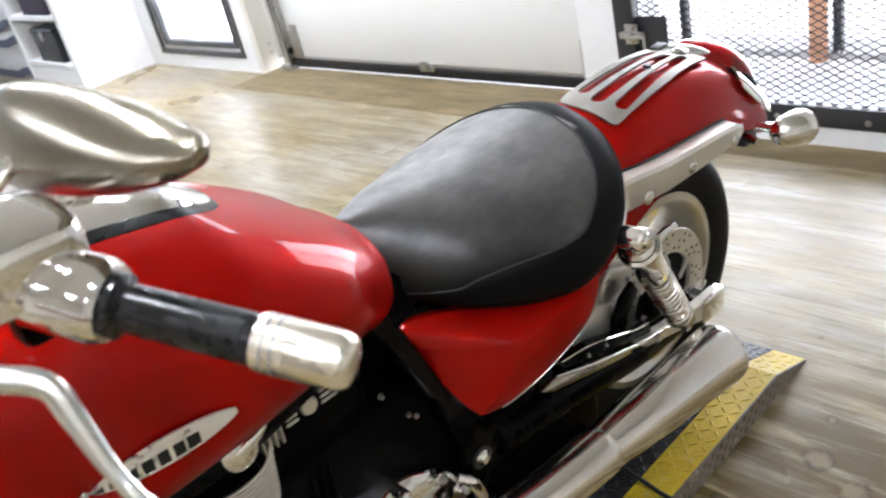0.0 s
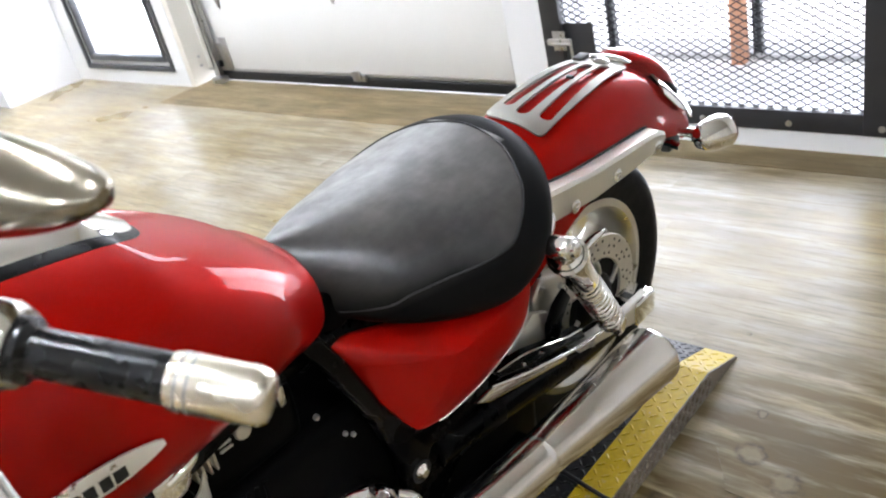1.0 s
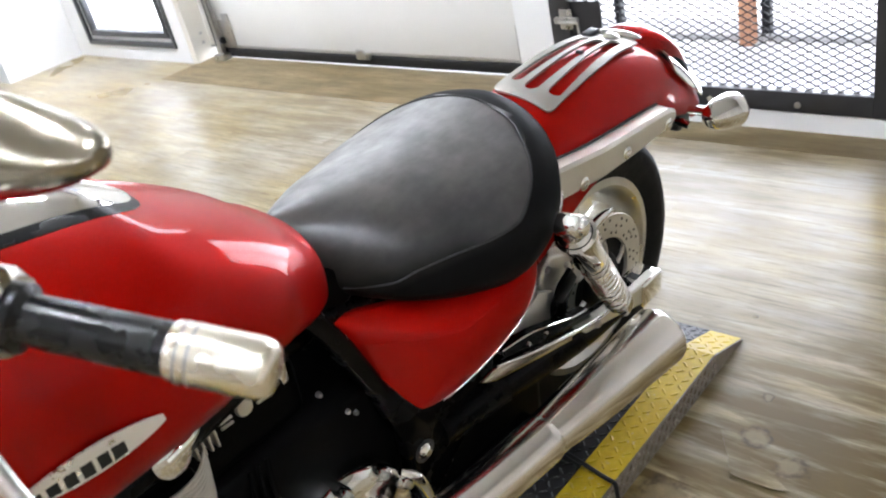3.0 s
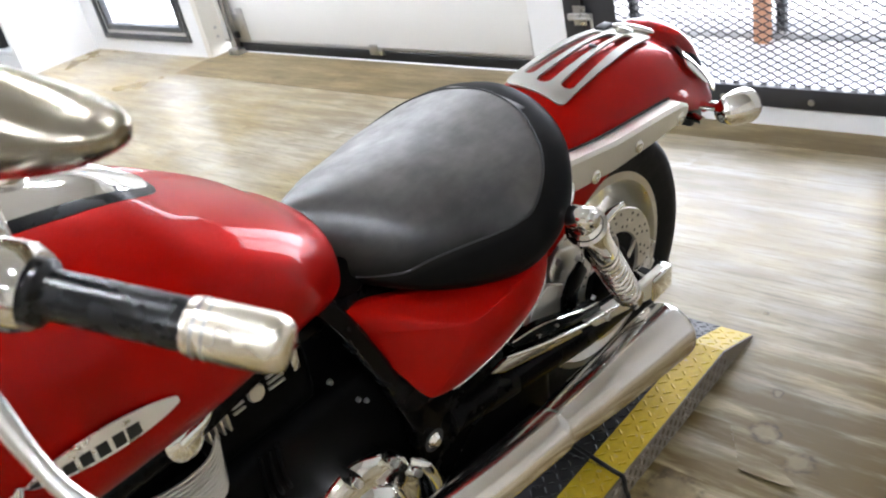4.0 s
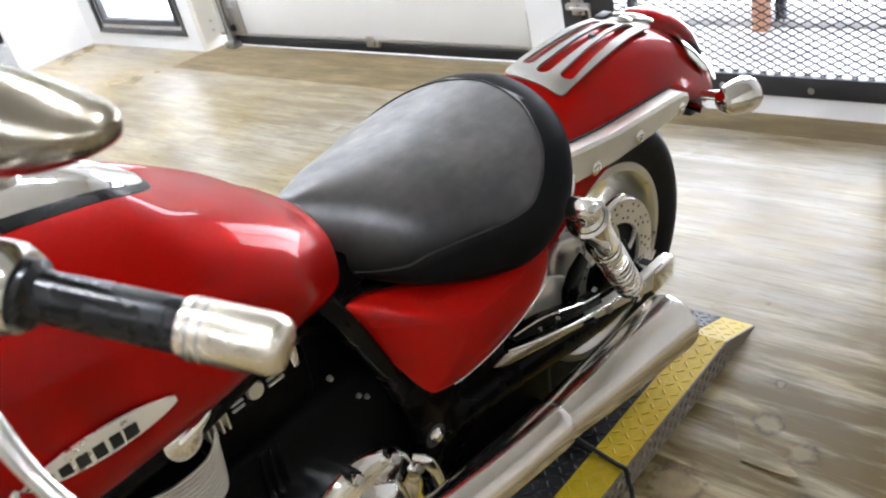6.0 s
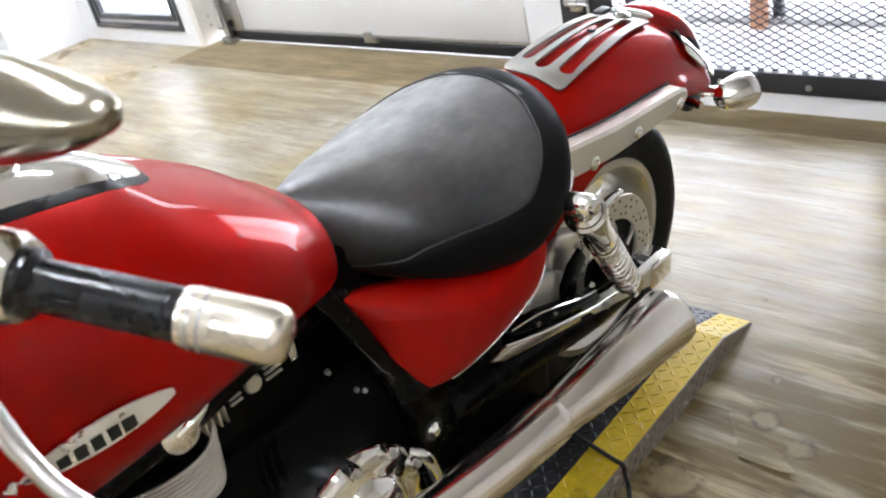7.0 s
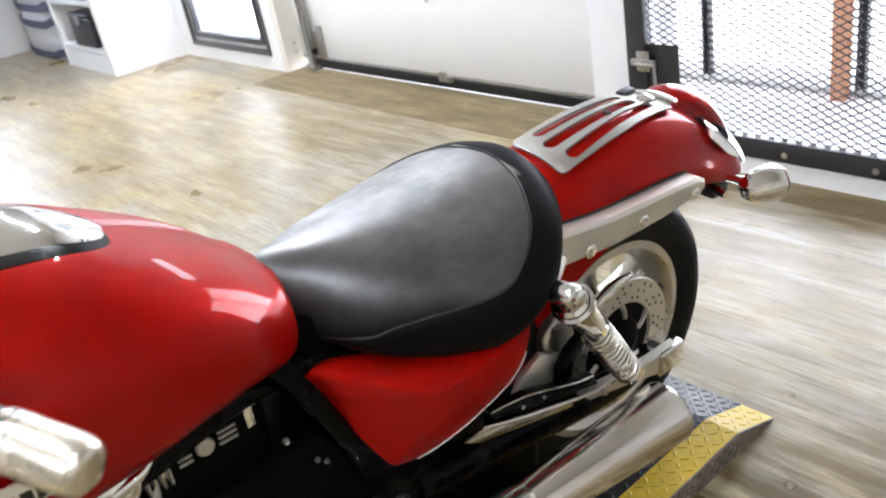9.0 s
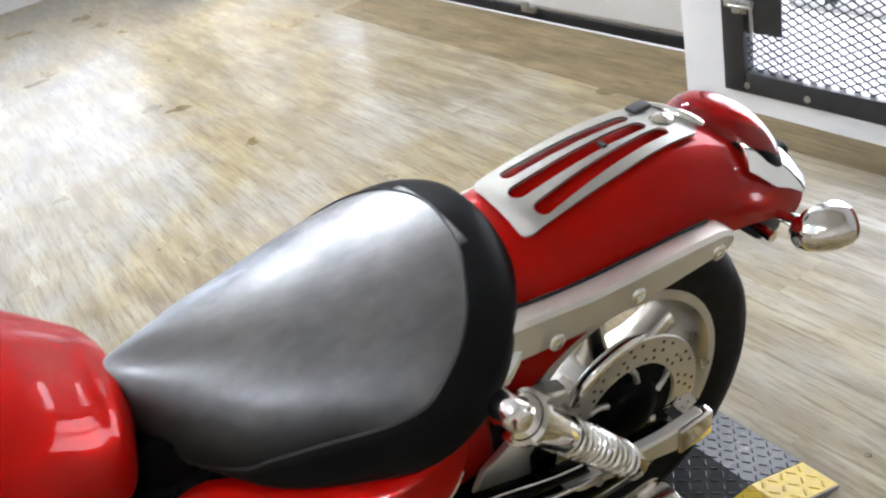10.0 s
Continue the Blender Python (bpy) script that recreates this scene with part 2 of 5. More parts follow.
def vinyl(name, lo, hi, pale, rough, bloomc):
    """Printed wood-look planks: each plank shifted by its own random number."""
    m, t, b = nodes_of(name)
    info = t.nodes.new("ShaderNodeObjectInfo")
    mapn = t.nodes.new("ShaderNodeMapping")
    t.links.new(t.nodes.new("ShaderNodeNewGeometry").outputs["Position"], mapn.inputs["Vector"])
    comb = t.nodes.new("ShaderNodeCombineXYZ")
    slip = t.nodes.new("ShaderNodeMath")
    slip.operation = "MULTIPLY"
    t.links.new(info.outputs["Random"], slip.inputs[0])
    slip.inputs[1].default_value = 0.5
    t.links.new(slip.outputs[0], comb.inputs[0])
    t.links.new(comb.outputs[0], mapn.inputs["Location"])
    mapn.inputs["Scale"].default_value = (1.0, 6.0, 1.0)
    v = mapn.outputs["Vector"]
    cloud = noise_of(t, 2.2, 4, 0.5, v, 0.0)
    grain = noise_of(t, 3.5, 4, 0.5, v, 0.0)
    streak = noise_of(t, 7.0, 3, 0.5, v, 0.0)
    fine = noise_of(t, 26.0, 4, 0.6, v, 0.0)
    base = mixc(t, ramp_of(t, cloud, 0.34, 0.66), lo, hi)
    base = mixc(t, ramp_of(t, streak, 0.42, 0.75, 0, 0.45), base, lo)
    base = mixc(t, ramp_of(t, grain, 0.46, 0.72, 0, 0.5), base, pale)
    base = mixc(t, ramp_of(t, fine, 0.48, 0.72, 0, 0.35), base, tuple(0.7 * v for v in lo))
    base = mixc(t, ramp_of(t, info.outputs["Random"], 0, 1, 0, 0.16), base, lo)
    # grey bloom and brown smudges that run on over the joints
    where = t.nodes.new("ShaderNodeNewGeometry").outputs["Position"]
    bloom = noise_of(t, 1.5, 4, 0.55, where, 0.2)
    base = mixc(t, ramp_of(t, bloom, 0.42, 0.62, 0, 0.50), base, tuple(0.9 * v for v in bloomc))
    smudge = noise_of(t, 2.4, 5, 0.6, where, 0.2)
    base = mixc(t, ramp_of(t, smudge, 0.46, 0.72, 0, 0.22), base, tuple(0.62 * v for v in lo))
    # long dark grain strokes
    stroke = t.nodes.new("ShaderNodeMapping")
    t.links.new(v, stroke.inputs["Vector"])
    stroke.inputs["Scale"].default_value = (1.0, 2.2, 1.0)
    line = noise_of(t, 5.0, 5, 0.58, stroke.outputs["Vector"], 0.0)
    base = mixc(t, ramp_of(t, line, 0.50, 0.68, 0.0, 0.64), base, tuple(0.55 * c for c in lo))
    broad = noise_of(t, 1.3, 4, 0.55, v, 0.0)
    base = mixc(t, ramp_of(t, broad, 0.46, 0.66, 0.0, 0.45), base, tuple(0.85 * c for c in lo))
    thin = noise_of(t, 15.0, 4, 0.58, stroke.outputs["Vector"], 0.0)
    base = mixc(t, ramp_of(t, thin, 0.54, 0.68, 0.0, 0.42), base, tuple(0.52 * c for c in lo))
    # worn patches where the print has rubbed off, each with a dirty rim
    warp = t.nodes.new("ShaderNodeTexNoise")
    warp.inputs["Scale"].default_value, warp.inputs["Detail"].default_value = 22.0, 5.0
    t.links.new(where, warp.inputs["Vector"])
    bend = t.nodes.new("ShaderNodeVectorMath")
    bend.operation = "MULTIPLY_ADD"
    t.links.new(warp.outputs["Color"], bend.inputs[0])
    bend.inputs[1].default_value = (0.05, 0.05, 0.0)
    t.links.new(where, bend.inputs[2])
    # broad soft areas mixed darker and browner, broken up by streaky noise
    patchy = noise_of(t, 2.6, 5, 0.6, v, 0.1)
    for cx, cy, rad, much in BROWN_AREAS:
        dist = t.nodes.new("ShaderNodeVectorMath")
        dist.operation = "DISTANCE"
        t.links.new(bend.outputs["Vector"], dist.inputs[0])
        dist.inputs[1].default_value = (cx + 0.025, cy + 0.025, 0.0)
        browning = t.nodes.new("ShaderNodeMath")
        browning.operation = "MULTIPLY"
        t.links.new(ramp_of(t, dist.outputs["Value"], rad * 0.35, rad, 1.4 * much, 0.0), browning.inputs[0])
        t.links.new(ramp_of(t, patchy, 0.42, 0.58, 0.05, 1.0), browning.inputs[1])
        base = mixc(t, browning.outputs[0], base, (0.105, 0.072, 0.022))
    for cx, cy, rad in WORN:
        dist = t.nodes.new("ShaderNodeVectorMath")
        dist.operation = "DISTANCE"
        t.links.new(bend.outputs["Vector"], dist.inputs[0])
        dist.inputs[1].default_value = (cx + 0.025, cy + 0.025, 0.0)
        far = dist.outputs["Value"]
        rim = t.nodes.new("ShaderNodeMath")
        rim.operation = "MULTIPLY"
        t.links.new(ramp_of(t, far, rad * 1.05, rad * 1.5, 0.95, 0.0), rim.inputs[0])
        t.links.new(ramp_of(t, noise_of(t, 26, 3, 0.6, where), 0.40, 0.58), rim.inputs[1])
        base = mixc(t, rim.outputs[0], base, (0.035, 0.024, 0.012))
        base = mixc(t, ramp_of(t, far, rad * 0.70, rad * 1.15, 0.7, 0.0), base, (0.24, 0.185, 0.10))
    t.links.new(base, b.inputs["Base Color"])
    t.links.new(ramp_of(t, bloom, 0.3, 0.7, rough - 0.03, rough + 0.06), b.inputs["Roughness"])
    set_in(b, Specular_IOR_Level=0.23)
    return m


def glass(name, col, rough=0.02, tint=1.0):
    m, t, b = nodes_of(name)
    set_in(b, Base_Color=(*col, 1), Roughness=rough, Transmission_Weight=tint, IOR=1.48)
    return m


def glow(name, col, strength):
    m, t, b = nodes_of(name)
    set_in(b, Base_Color=(*col, 1), Emission_Color=(*col, 1), Emission_Strength=strength)
    return m


def worn_plate(name, paint, under, amount):
    m, t, b = nodes_of(name)
    c = coords(t)
    big, fine = noise_of(t, 9, 5, vec=c), noise_of(t, 70, 4, vec=c)
    mul = t.nodes.new("ShaderNodeMath")
    mul.operation = "MULTIPLY"
    t.links.new(big, mul.inputs[0])
    t.links.new(fine, mul.inputs[1])
    wear = ramp_of(t, mul.outputs[0], amount, amount + 0.08)
    shade = mixc(t, ramp_of(t, fine, 0.3, 0.7), tuple(v * 0.8 for v in paint), paint)
    t.links.new(mixc(t, wear, shade, under), b.inputs["Base Color"])
    t.links.new(ramp_of(t, fine, 0.3, 0.7, 0.3, 0.5), b.inputs["Roughness"])
    set_in(b, Specular_IOR_Level=0.25)
    bump_on(t, b, fine, 0.1)
    return m


RED = red_paint()
LEATHER = leather()
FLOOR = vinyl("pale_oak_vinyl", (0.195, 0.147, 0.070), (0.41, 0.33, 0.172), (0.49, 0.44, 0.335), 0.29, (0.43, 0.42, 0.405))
STRIP = vinyl("dark_oak_vinyl", (0.125, 0.090, 0.040), (0.31, 0.235, 0.12), (0.36, 0.29, 0.17), 0.52, (0.28, 0.23, 0.14))
PANE = glass("clear_glass", (1, 1, 1))
REDLENS = glass("red_lens", (0.60, 0.006, 0.004), 0.04, 0.75)
AMBER = plain("dark_amber_lens", (0.12, 0.03, 0.008), 0.15, var=0.1)
YELLOW = worn_plate("yellow_chequer_plate", (0.50, 0.345, 0.010), (0.38, 0.30, 0.18), 0.36)
GREYPLATE = worn_plate("grey_chequer_plate", (0.022, 0.022, 0.023), (0.10, 0.10, 0.10), 0.36)
SIDEPLATE = worn_plate("bare_chequer_plate", (0.17, 0.14, 0.105), (0.34, 0.31, 0.26), 0.3)
OUTSIDE = glow("bright_daylight", (0.96, 0.98, 1.0), 11.0)
LAMP = glow("led_lamp", (0.93, 0.97, 1.0), 530.0)
SIDE = glow("soft_daylight", (0.78, 0.88, 1.0), 2.3)
DARKWALL = plain("beige_side_wall", (0.72, 0.69, 0.63), 0.6, var=0.15, scale=1.5)
DIMWALL = plain("brown_panelled_wall", (0.46, 0.425, 0.37), 0.6, var=0.1, scale=1.5)
ROOMWALL = plain("off_white_far_wall", (0.68, 0.67, 0.65), 0.7, var=0.05, scale=1.2)

# ---------------------------------------------------------------- mesh helpers


def mesh_of(name, bm, material, smooth=True):
    me = bpy.data.meshes.new(name)
    bmesh.ops.recalc_face_normals(bm, faces=bm.faces[:])
    bm.to_mesh(me)
    bm.free()
    if smooth:
        me.polygons.foreach_set("use_smooth", [True] * len(me.polygons))
        me.set_sharp_from_angle(angle=radians(38))
    me.materials.append(material)
    return me


def part(name, bm, material, parent, label="", smooth=True):
    ob = new(name, mesh_of(name, bm, material, smooth))
    ob.parent = parent
    return tagged(ob, label)


def thing(name, m, label, category, group="", kind=""):
    ob = new(name)
    ob.matrix_world = m
    return tagged(ob, label, category, group, kind)


def box_bm(x0, x1, y0, y1, z0, z1, bevel=0.0, segs=2, bm=None):
    own = bm is None
    bm = bm or bmesh.new()
    r = bmesh.ops.create_cube(bm, size=1.0)
    for v in r["verts"]:
        v.co = Vector((x0 + (x1 - x0) * (v.co.x + 0.5), y0 + (y1 - y0) * (v.co.y + 0.5), z0 + (z1 - z0) * (v.co.z + 0.5)))
    if bevel:
        es = list({e for v in r["verts"] for e in v.link_edges})
        bmesh.ops.bevel(bm, geom=es, offset=bevel, segments=segs, affect="EDGES", profile=0.5)
    return bm


def rings_bm(rings, closed=True, cap=True, bm=None):
    """Skin a row of point rings of the same length."""
    bm = bm or bmesh.new()
    rows = [[bm.verts.new(p) for p in r] for r in rings]
    n = len(rows[0])
    for a, b in zip(rows, rows[1:]):
        for i in range(n if closed else n - 1):
            j = (i + 1) % n
            bm.faces.new((a[i], a[j], b[j], b[i]))
    if cap and closed:
        bm.faces.new(rows[0][::-1])
        bm.faces.new(rows[-1])
    return bm


def smooth_rows(rows, steps):
    """Catmull-Rom through rows of numbers, with the first number rising or falling steadily."""
    out, n = [], len(rows)
    for i in range(n - 1):
        p0, p1, p2, p3 = rows[max(i - 1, 0)], rows[i], rows[i + 1], rows[min(i + 2, n - 1)]
        for k in range(steps):
            s = k / steps
            out.append(tuple(0.5 * (2 * b + (c - a) * s + (2 * a - 5 * b + 4 * c - d) * s * s + (3 * b - a - 3 * c + d) * s ** 3) for a, b, c, d in zip(p0, p1, p2, p3)))
    return out + [rows[-1]]


def row_at(rows, y):
    """The row at y, between its neighbours in a list sorted by its first number."""
    if rows[0][0] > rows[-1][0]:
        rows = rows[::-1]
    for a, b in zip(rows, rows[1:]):
        if y <= b[0]:
            f = max(0.0, min(1.0, (y - a[0]) / max(1e-9, b[0] - a[0])))
            return tuple(p + (q - p) * f for p, q in zip(a, b))
    return rows[-1]


def sgn_pow(c, e):
    return math.copysign(abs(c) ** e, c)


def loft_bm(rows, steps=6, n=56, top_exp=2.3, low_exp=2.6, off=0.0, grow=0.0):
    """Body along y: rows of (y, half width, top, widest height, bottom)."""
    rings = []
    for y, hw, top, mid, bot in smooth_rows(rows, steps):
        ring = []
        for i in range(n):
            a = 2 * math.pi * i / n
            c, s = math.cos(a), math.sin(a)
            e = (top_exp(y) if callable(top_exp) else top_exp) if s >= 0 else low_exp
            h = (top - mid) if s >= 0 else (mid - bot)
            ring.append((off + (max(hw, 0.002) + grow) * sgn_pow(c, 2 / e), y, mid + (max(h, 0.002) + grow) * sgn_pow(s, 2 / e)))
        rings.append(ring)
    return rings_bm(rings)


def frames_along(pts):
    """Steady frames along a polyline."""
    pts = [Vector(p) for p in pts]
    tans = [(pts[min(i + 1, len(pts) - 1)] - pts[max(i - 1, 0)]).normalized() for i in range(len(pts))]
    up = tans[0].orthogonal().normalized()
    out = []
    for p, t in zip(pts, tans):
        up = (up - t * up.dot(t)).normalized()
        out.append((p, up, t.cross(up)))
    return out


def tube_bm(pts, radii, n=16, steps=4, bm=None, cap=True):
    """Round tube through points, its radius varying."""
    if not isinstance(radii, (list, tuple)):
        radii = [radii] * len(pts)
    rows = smooth_rows([(*p, r) for p, r in zip(pts, radii)], steps) if steps > 1 else [(*p, r) for p, r in zip(pts, radii)]
    fr = frames_along([r[:3] for r in rows])
    rings = [[tuple(p + (u * math.cos(2 * math.pi * i / n) + w * math.sin(2 * math.pi * i / n)) * r[3]) for i in range(n)] for (p, u, w), r in zip(fr, rows)]
    return rings_bm(rings, cap=cap, bm=bm)


def turned_bm(profile, origin, axis, n=48, bm=None, closed=False):
    """Turn (radius, along) pairs about an axis through origin."""
    axis = Vector(axis).normalized()
    u = axis.orthogonal().normalized()
    w = axis.cross(u)
    o = Vector(origin)
    prof = profile + [profile[0]] if closed else profile
    rings = [[tuple(o + axis * h + (u * math.cos(2 * math.pi * i / n) + w * math.sin(2 * math.pi * i / n)) * max(r, 1e-4)) for i in range(n)] for r, h in prof]
    return rings_bm(rings, cap=not closed, bm=bm)


def patch_bm(fn, nu, nv, thick):
    """A curved sheet fn(s, t) with thickness along its normals."""
    bm = bmesh.new()
    g = [[bm.verts.new(fn(i / nu, j / nv)) for j in range(nv + 1)] for i in range(nu + 1)]
    for i in range(nu):
        for j in range(nv):
            bm.faces.new((g[i][j], g[i + 1][j], g[i + 1][j + 1], g[i][j + 1]))
    bmesh.ops.remove_doubles(bm, verts=bm.verts[:], dist=1e-5)
    bm.normal_update()
    if thick:
        bmesh.ops.solidify(bm, geom=bm.faces[:], thickness=thick)
    return bm


def outline_bm(pts, depth, axis=0, at=0.0, bevel=0.0, segs=2):
    """A flat plate cut to an outline and given depth along one axis."""
    bm = bmesh.new()

    def put(p, a):
        q = list(p)
        q.insert(axis, a)
        return q
    rows = [[bm.verts.new(put(p, at + d)) for p in pts] for d in (0.0, depth)]
    bm.faces.new(rows[0])
    bm.faces.new(rows[1][::-1])
    for i in range(len(pts)):
        j = (i + 1) % len(pts)
        bm.faces.new((rows[0][i], rows[1][i], rows[1][j], rows[0][j]))
    bmesh.ops.recalc_face_normals(bm, faces=bm.faces[:])
    if bevel:
        es = [e for e in bm.edges if (e.verts[0].co[axis] - e.verts[1].co[axis]) == 0]
        bmesh.ops.bevel(bm, geom=es, offset=bevel, segments=segs, affect="EDGES", profile=0.5)
    return bm


def structure(name, bm, material, label, category, smooth=False):
    return tagged(new(name, mesh_of(name, bm, material, smooth)), label, category, kind="structure")


# ---------------------------------------------------------------- the room
FX0, FX1, FY0, FY1 = -9.0, 3.2, -4.0, 3.16     # inner limits of the room
GATE_Y = 2.845                                 # front of the gate wall
WIN_Y = 3.02                                   # front of the window wall
H = 2.9


def wall_bm(x0, x1, y0, y1, z0, z1, holes=()):
    """A wall along x with rectangular openings (x0, x1, z0, z1) right through it."""
    bm = bmesh.new()
    xs = sorted({x0, x1, *[h[0] for h in holes], *[h[1] for h in holes]})
    for a, b in zip(xs, xs[1:]):
        cuts = sorted((h[2], h[3]) for h in holes if h[0] <= a and h[1] >= b)
        z = z0
        for c0, c1 in cuts + [(z1, z1)]:
            if c0 - z > 1e-4:
                box_bm(a, b, y0, y1, z, c0, bm=bm)
            z = c1
    return bm


window_hole = (-6.30, -5.083, 0.10, 2.1)
structure("wall_window", wall_bm(-6.51, -4.955, WIN_Y, WIN_Y + 0.14, 0, H, [window_hole]), WALL, "white painted wall with a tall window", "wall")
structure("wall_jamb", box_bm(-4.955, -4.90, WIN_Y + 0.003, 3.30, 0, H), JAMB, "cream painted reveal beside the garage door", "wall")
structure("wall_over_door", box_bm(-4.90, -2.05, 3.16, 3.3, 2.35, H), WALL, "white painted wall above the garage door", "wall")
gate_hole = (-1.86, -0.535, 0.075, 2.12)
structure("wall_gate", wall_bm(-2.05, FX1, GATE_Y, GATE_Y + 0.30, 0, H, [gate_hole]), WALL, "white painted wall round a steel mesh gate", "wall")
structure("wall_pier_back", box_bm(-2.05, -1.95, GATE_Y + 0.30, 3.30, 0, H), WALL, "white painted pier beside the garage door", "wall")
# opening out of view, added to let that side light in
unseen_window = (-0.6, 2.2, 0.9, 2.3)
bm = bmesh.new()
for y0, y1, z0, z1 in ((FY0, unseen_window[0], 0, H), (unseen_window[1], 3.2, 0, H), (unseen_window[0], unseen_window[1], 0, unseen_window[2]), (unseen_window[0], unseen_window[1], unseen_window[3], H)):
    box_bm(FX0 - 0.15, FX0, y0, y1, z0, z1, bm=bm)
structure("wall_left", bm, ROOMWALL, "off-white painted side wall", "wall")
structure("wall_right", box_bm(FX1, FX1 + 0.15, FY0, GATE_Y, 0, H), DARKWALL, "plain beige side wall", "wall")
structure("wall_behind", box_bm(FX0, FX1, FY0 - 0.15, FY0, 0, H), DIMWALL, "dull brown wall behind the workshop", "wall")
structure("wall_alcove", box_bm(FX0, -6.51, 3.02, 3.16, 0, H), WALL, "white painted wall behind the shelves", "wall")
structure("ceiling", box_bm(FX0 - 0.15, FX1 + 0.15, FY0 - 0.15, 3.3, H, H + 0.15), CEIL, "plain off-white ceiling", "ceiling")

# outside the openings
structure("ground_outside", box_bm(-14, 8, 3.302, 14, -0.12, -0.01), CONCRETE, "pale concrete ground outside", "ground")
# ground and glowing backdrop behind the unseen side opening
structure("ground_side", box_bm(-14, -9.152, -8, 3.298, -0.12, -0.012), CONCRETE, "pale concrete ground outside the unseen side window", "ground")
structure("backdrop_side", box_bm(-12.1, -12.0, -4, 3.2, -0.1, 5), SIDE, "bright overcast daylight", "backdrop")
structure("backdrop", box_bm(-14, 8, 13.9, 14, -0.1, 9), OUTSIDE, "bright overcast daylight", "backdrop")


def window():
    w = tagged(new("window_1"), "tall window with a grey metal frame and clear pane", "window", kind="structure")
    x0, x1, z0, z1 = window_hole
    y = WIN_Y
    for nm, bx in (("window_frame", (x0, x0 + 0.035, z0, z1)), ("window_frame", (x1 - 0.035, x1, z0, z1)), ("window_frame", (x0 + 0.035, x1 - 0.035, z0, z0 + 0.035)), ("window_frame", (x0 + 0.035, x1 - 0.035, z1 - 0.035, z1))):
        part(nm, box_bm(bx[0], bx[1], y - 0.012, y + 0.05, bx[2], bx[3], 0.004), FRAME, w)
    i0, i1, k0, k1 = x0 + 0.035, x1 - 0.035, z0 + 0.035, z1 - 0.035
    for bx in ((i0, i0 + 0.04, k0, k1), (i1 - 0.04, i1, k0, k1), (i0 + 0.04, i1 - 0.04, k0, k0 + 0.03), (i0 + 0.04, i1 - 0.04, k1 - 0.03, k1)):
        part("sash_bead", box_bm(bx[0], bx[1], y + 0.01, y + 0.045, bx[2], bx[3], 0.003), WHITE, w, "white inner bead")
    j0, j1, l0, l1 = i0 + 0.04, i1 - 0.04, k0 + 0.03, k1 - 0.03
    for bx in ((j0, j0 + 0.03, l0, l1), (j1 - 0.03, j1, l0, l1), (j0 + 0.03, j1 - 0.03, l0, l0 + 0.04), (j0 + 0.03, j1 - 0.03, l1 - 0.04, l1)):
        part("sash", box_bm(bx[0], bx[1], y - 0.004, y + 0.05, bx[2], bx[3], 0.004), FRAME, w)
    p = part("pane", box_bm(j0 + 0.03, j1 - 0.03, y + 0.02, y + 0.026, l0 + 0.04, l1 - 0.04), PANE, w, "clear glass pane")
    p.visible_shadow = False


window()


def garage_door():
    d = tagged(new("door_1"), "closed white sectional garage door with a black rubber seal", "garage door", kind="structure")
    x0, x1, y = -4.897, -2.0, 3.16
    for k in range(4):
        z = 0.085 + k * 0.512
        part("door_panel", box_bm(x0, x1, y, y + 0.04, z, z + 0.508, 0.004), DOOR, d)
    part("bottom_rail", box_bm(x0, x1, y - 0.004, y + 0.036, 0.07, 0.084, 0.003), STEEL, d, "thin metal bottom rail")
    part("rubber_seal", box_bm(x0 + 0.13, x1, y - 0.008, y + 0.036, 0.010, 0.07, 0.012, 3), RUBBER, d, "black rubber bottom seal")
    part("end_plate", box_bm(x0 + 0.24, x0 + 0.30, y - 0.014, y - 0.001, 0.085, 0.30, 0.003), STEEL, d, "galvanised end plate")
    part("end_plate", box_bm(-2.30, -2.24, y - 0.014, y - 0.001, 0.085, 0.26, 0.003), STEEL, d, "galvanised end plate")
    bm = box_bm(-3.44, -3.34, y - 0.03, y - 0.001, 0.05, 0.085, 0.004)
    box_bm(-3.42, -3.36, y - 0.045, y - 0.03, 0.06, 0.115, 0.004, bm=bm)
    part("latch", bm, STEEL, d, "small metal latch")
    for x in (-4.55, -3.465, -2.27):
        bm = outline_bm([(x - 0.035, 0.665), (x + 0.035, 0.665), (x + 0.035, 0.585), (x + 0.012, 0.49), (x - 0.004, 0.49), (x - 0.035, 0.585)], 0.006, 1, y - 0.008, 0.002)
        tube_bm([(x - 0.04, y - 0.016, 0.595), (x + 0.04, y - 0.016, 0.595)], 0.012, 12, 1, bm=bm)
        part("hinge", bm, STEEL, d, "tapered metal hinge")
    return d


garage_door()


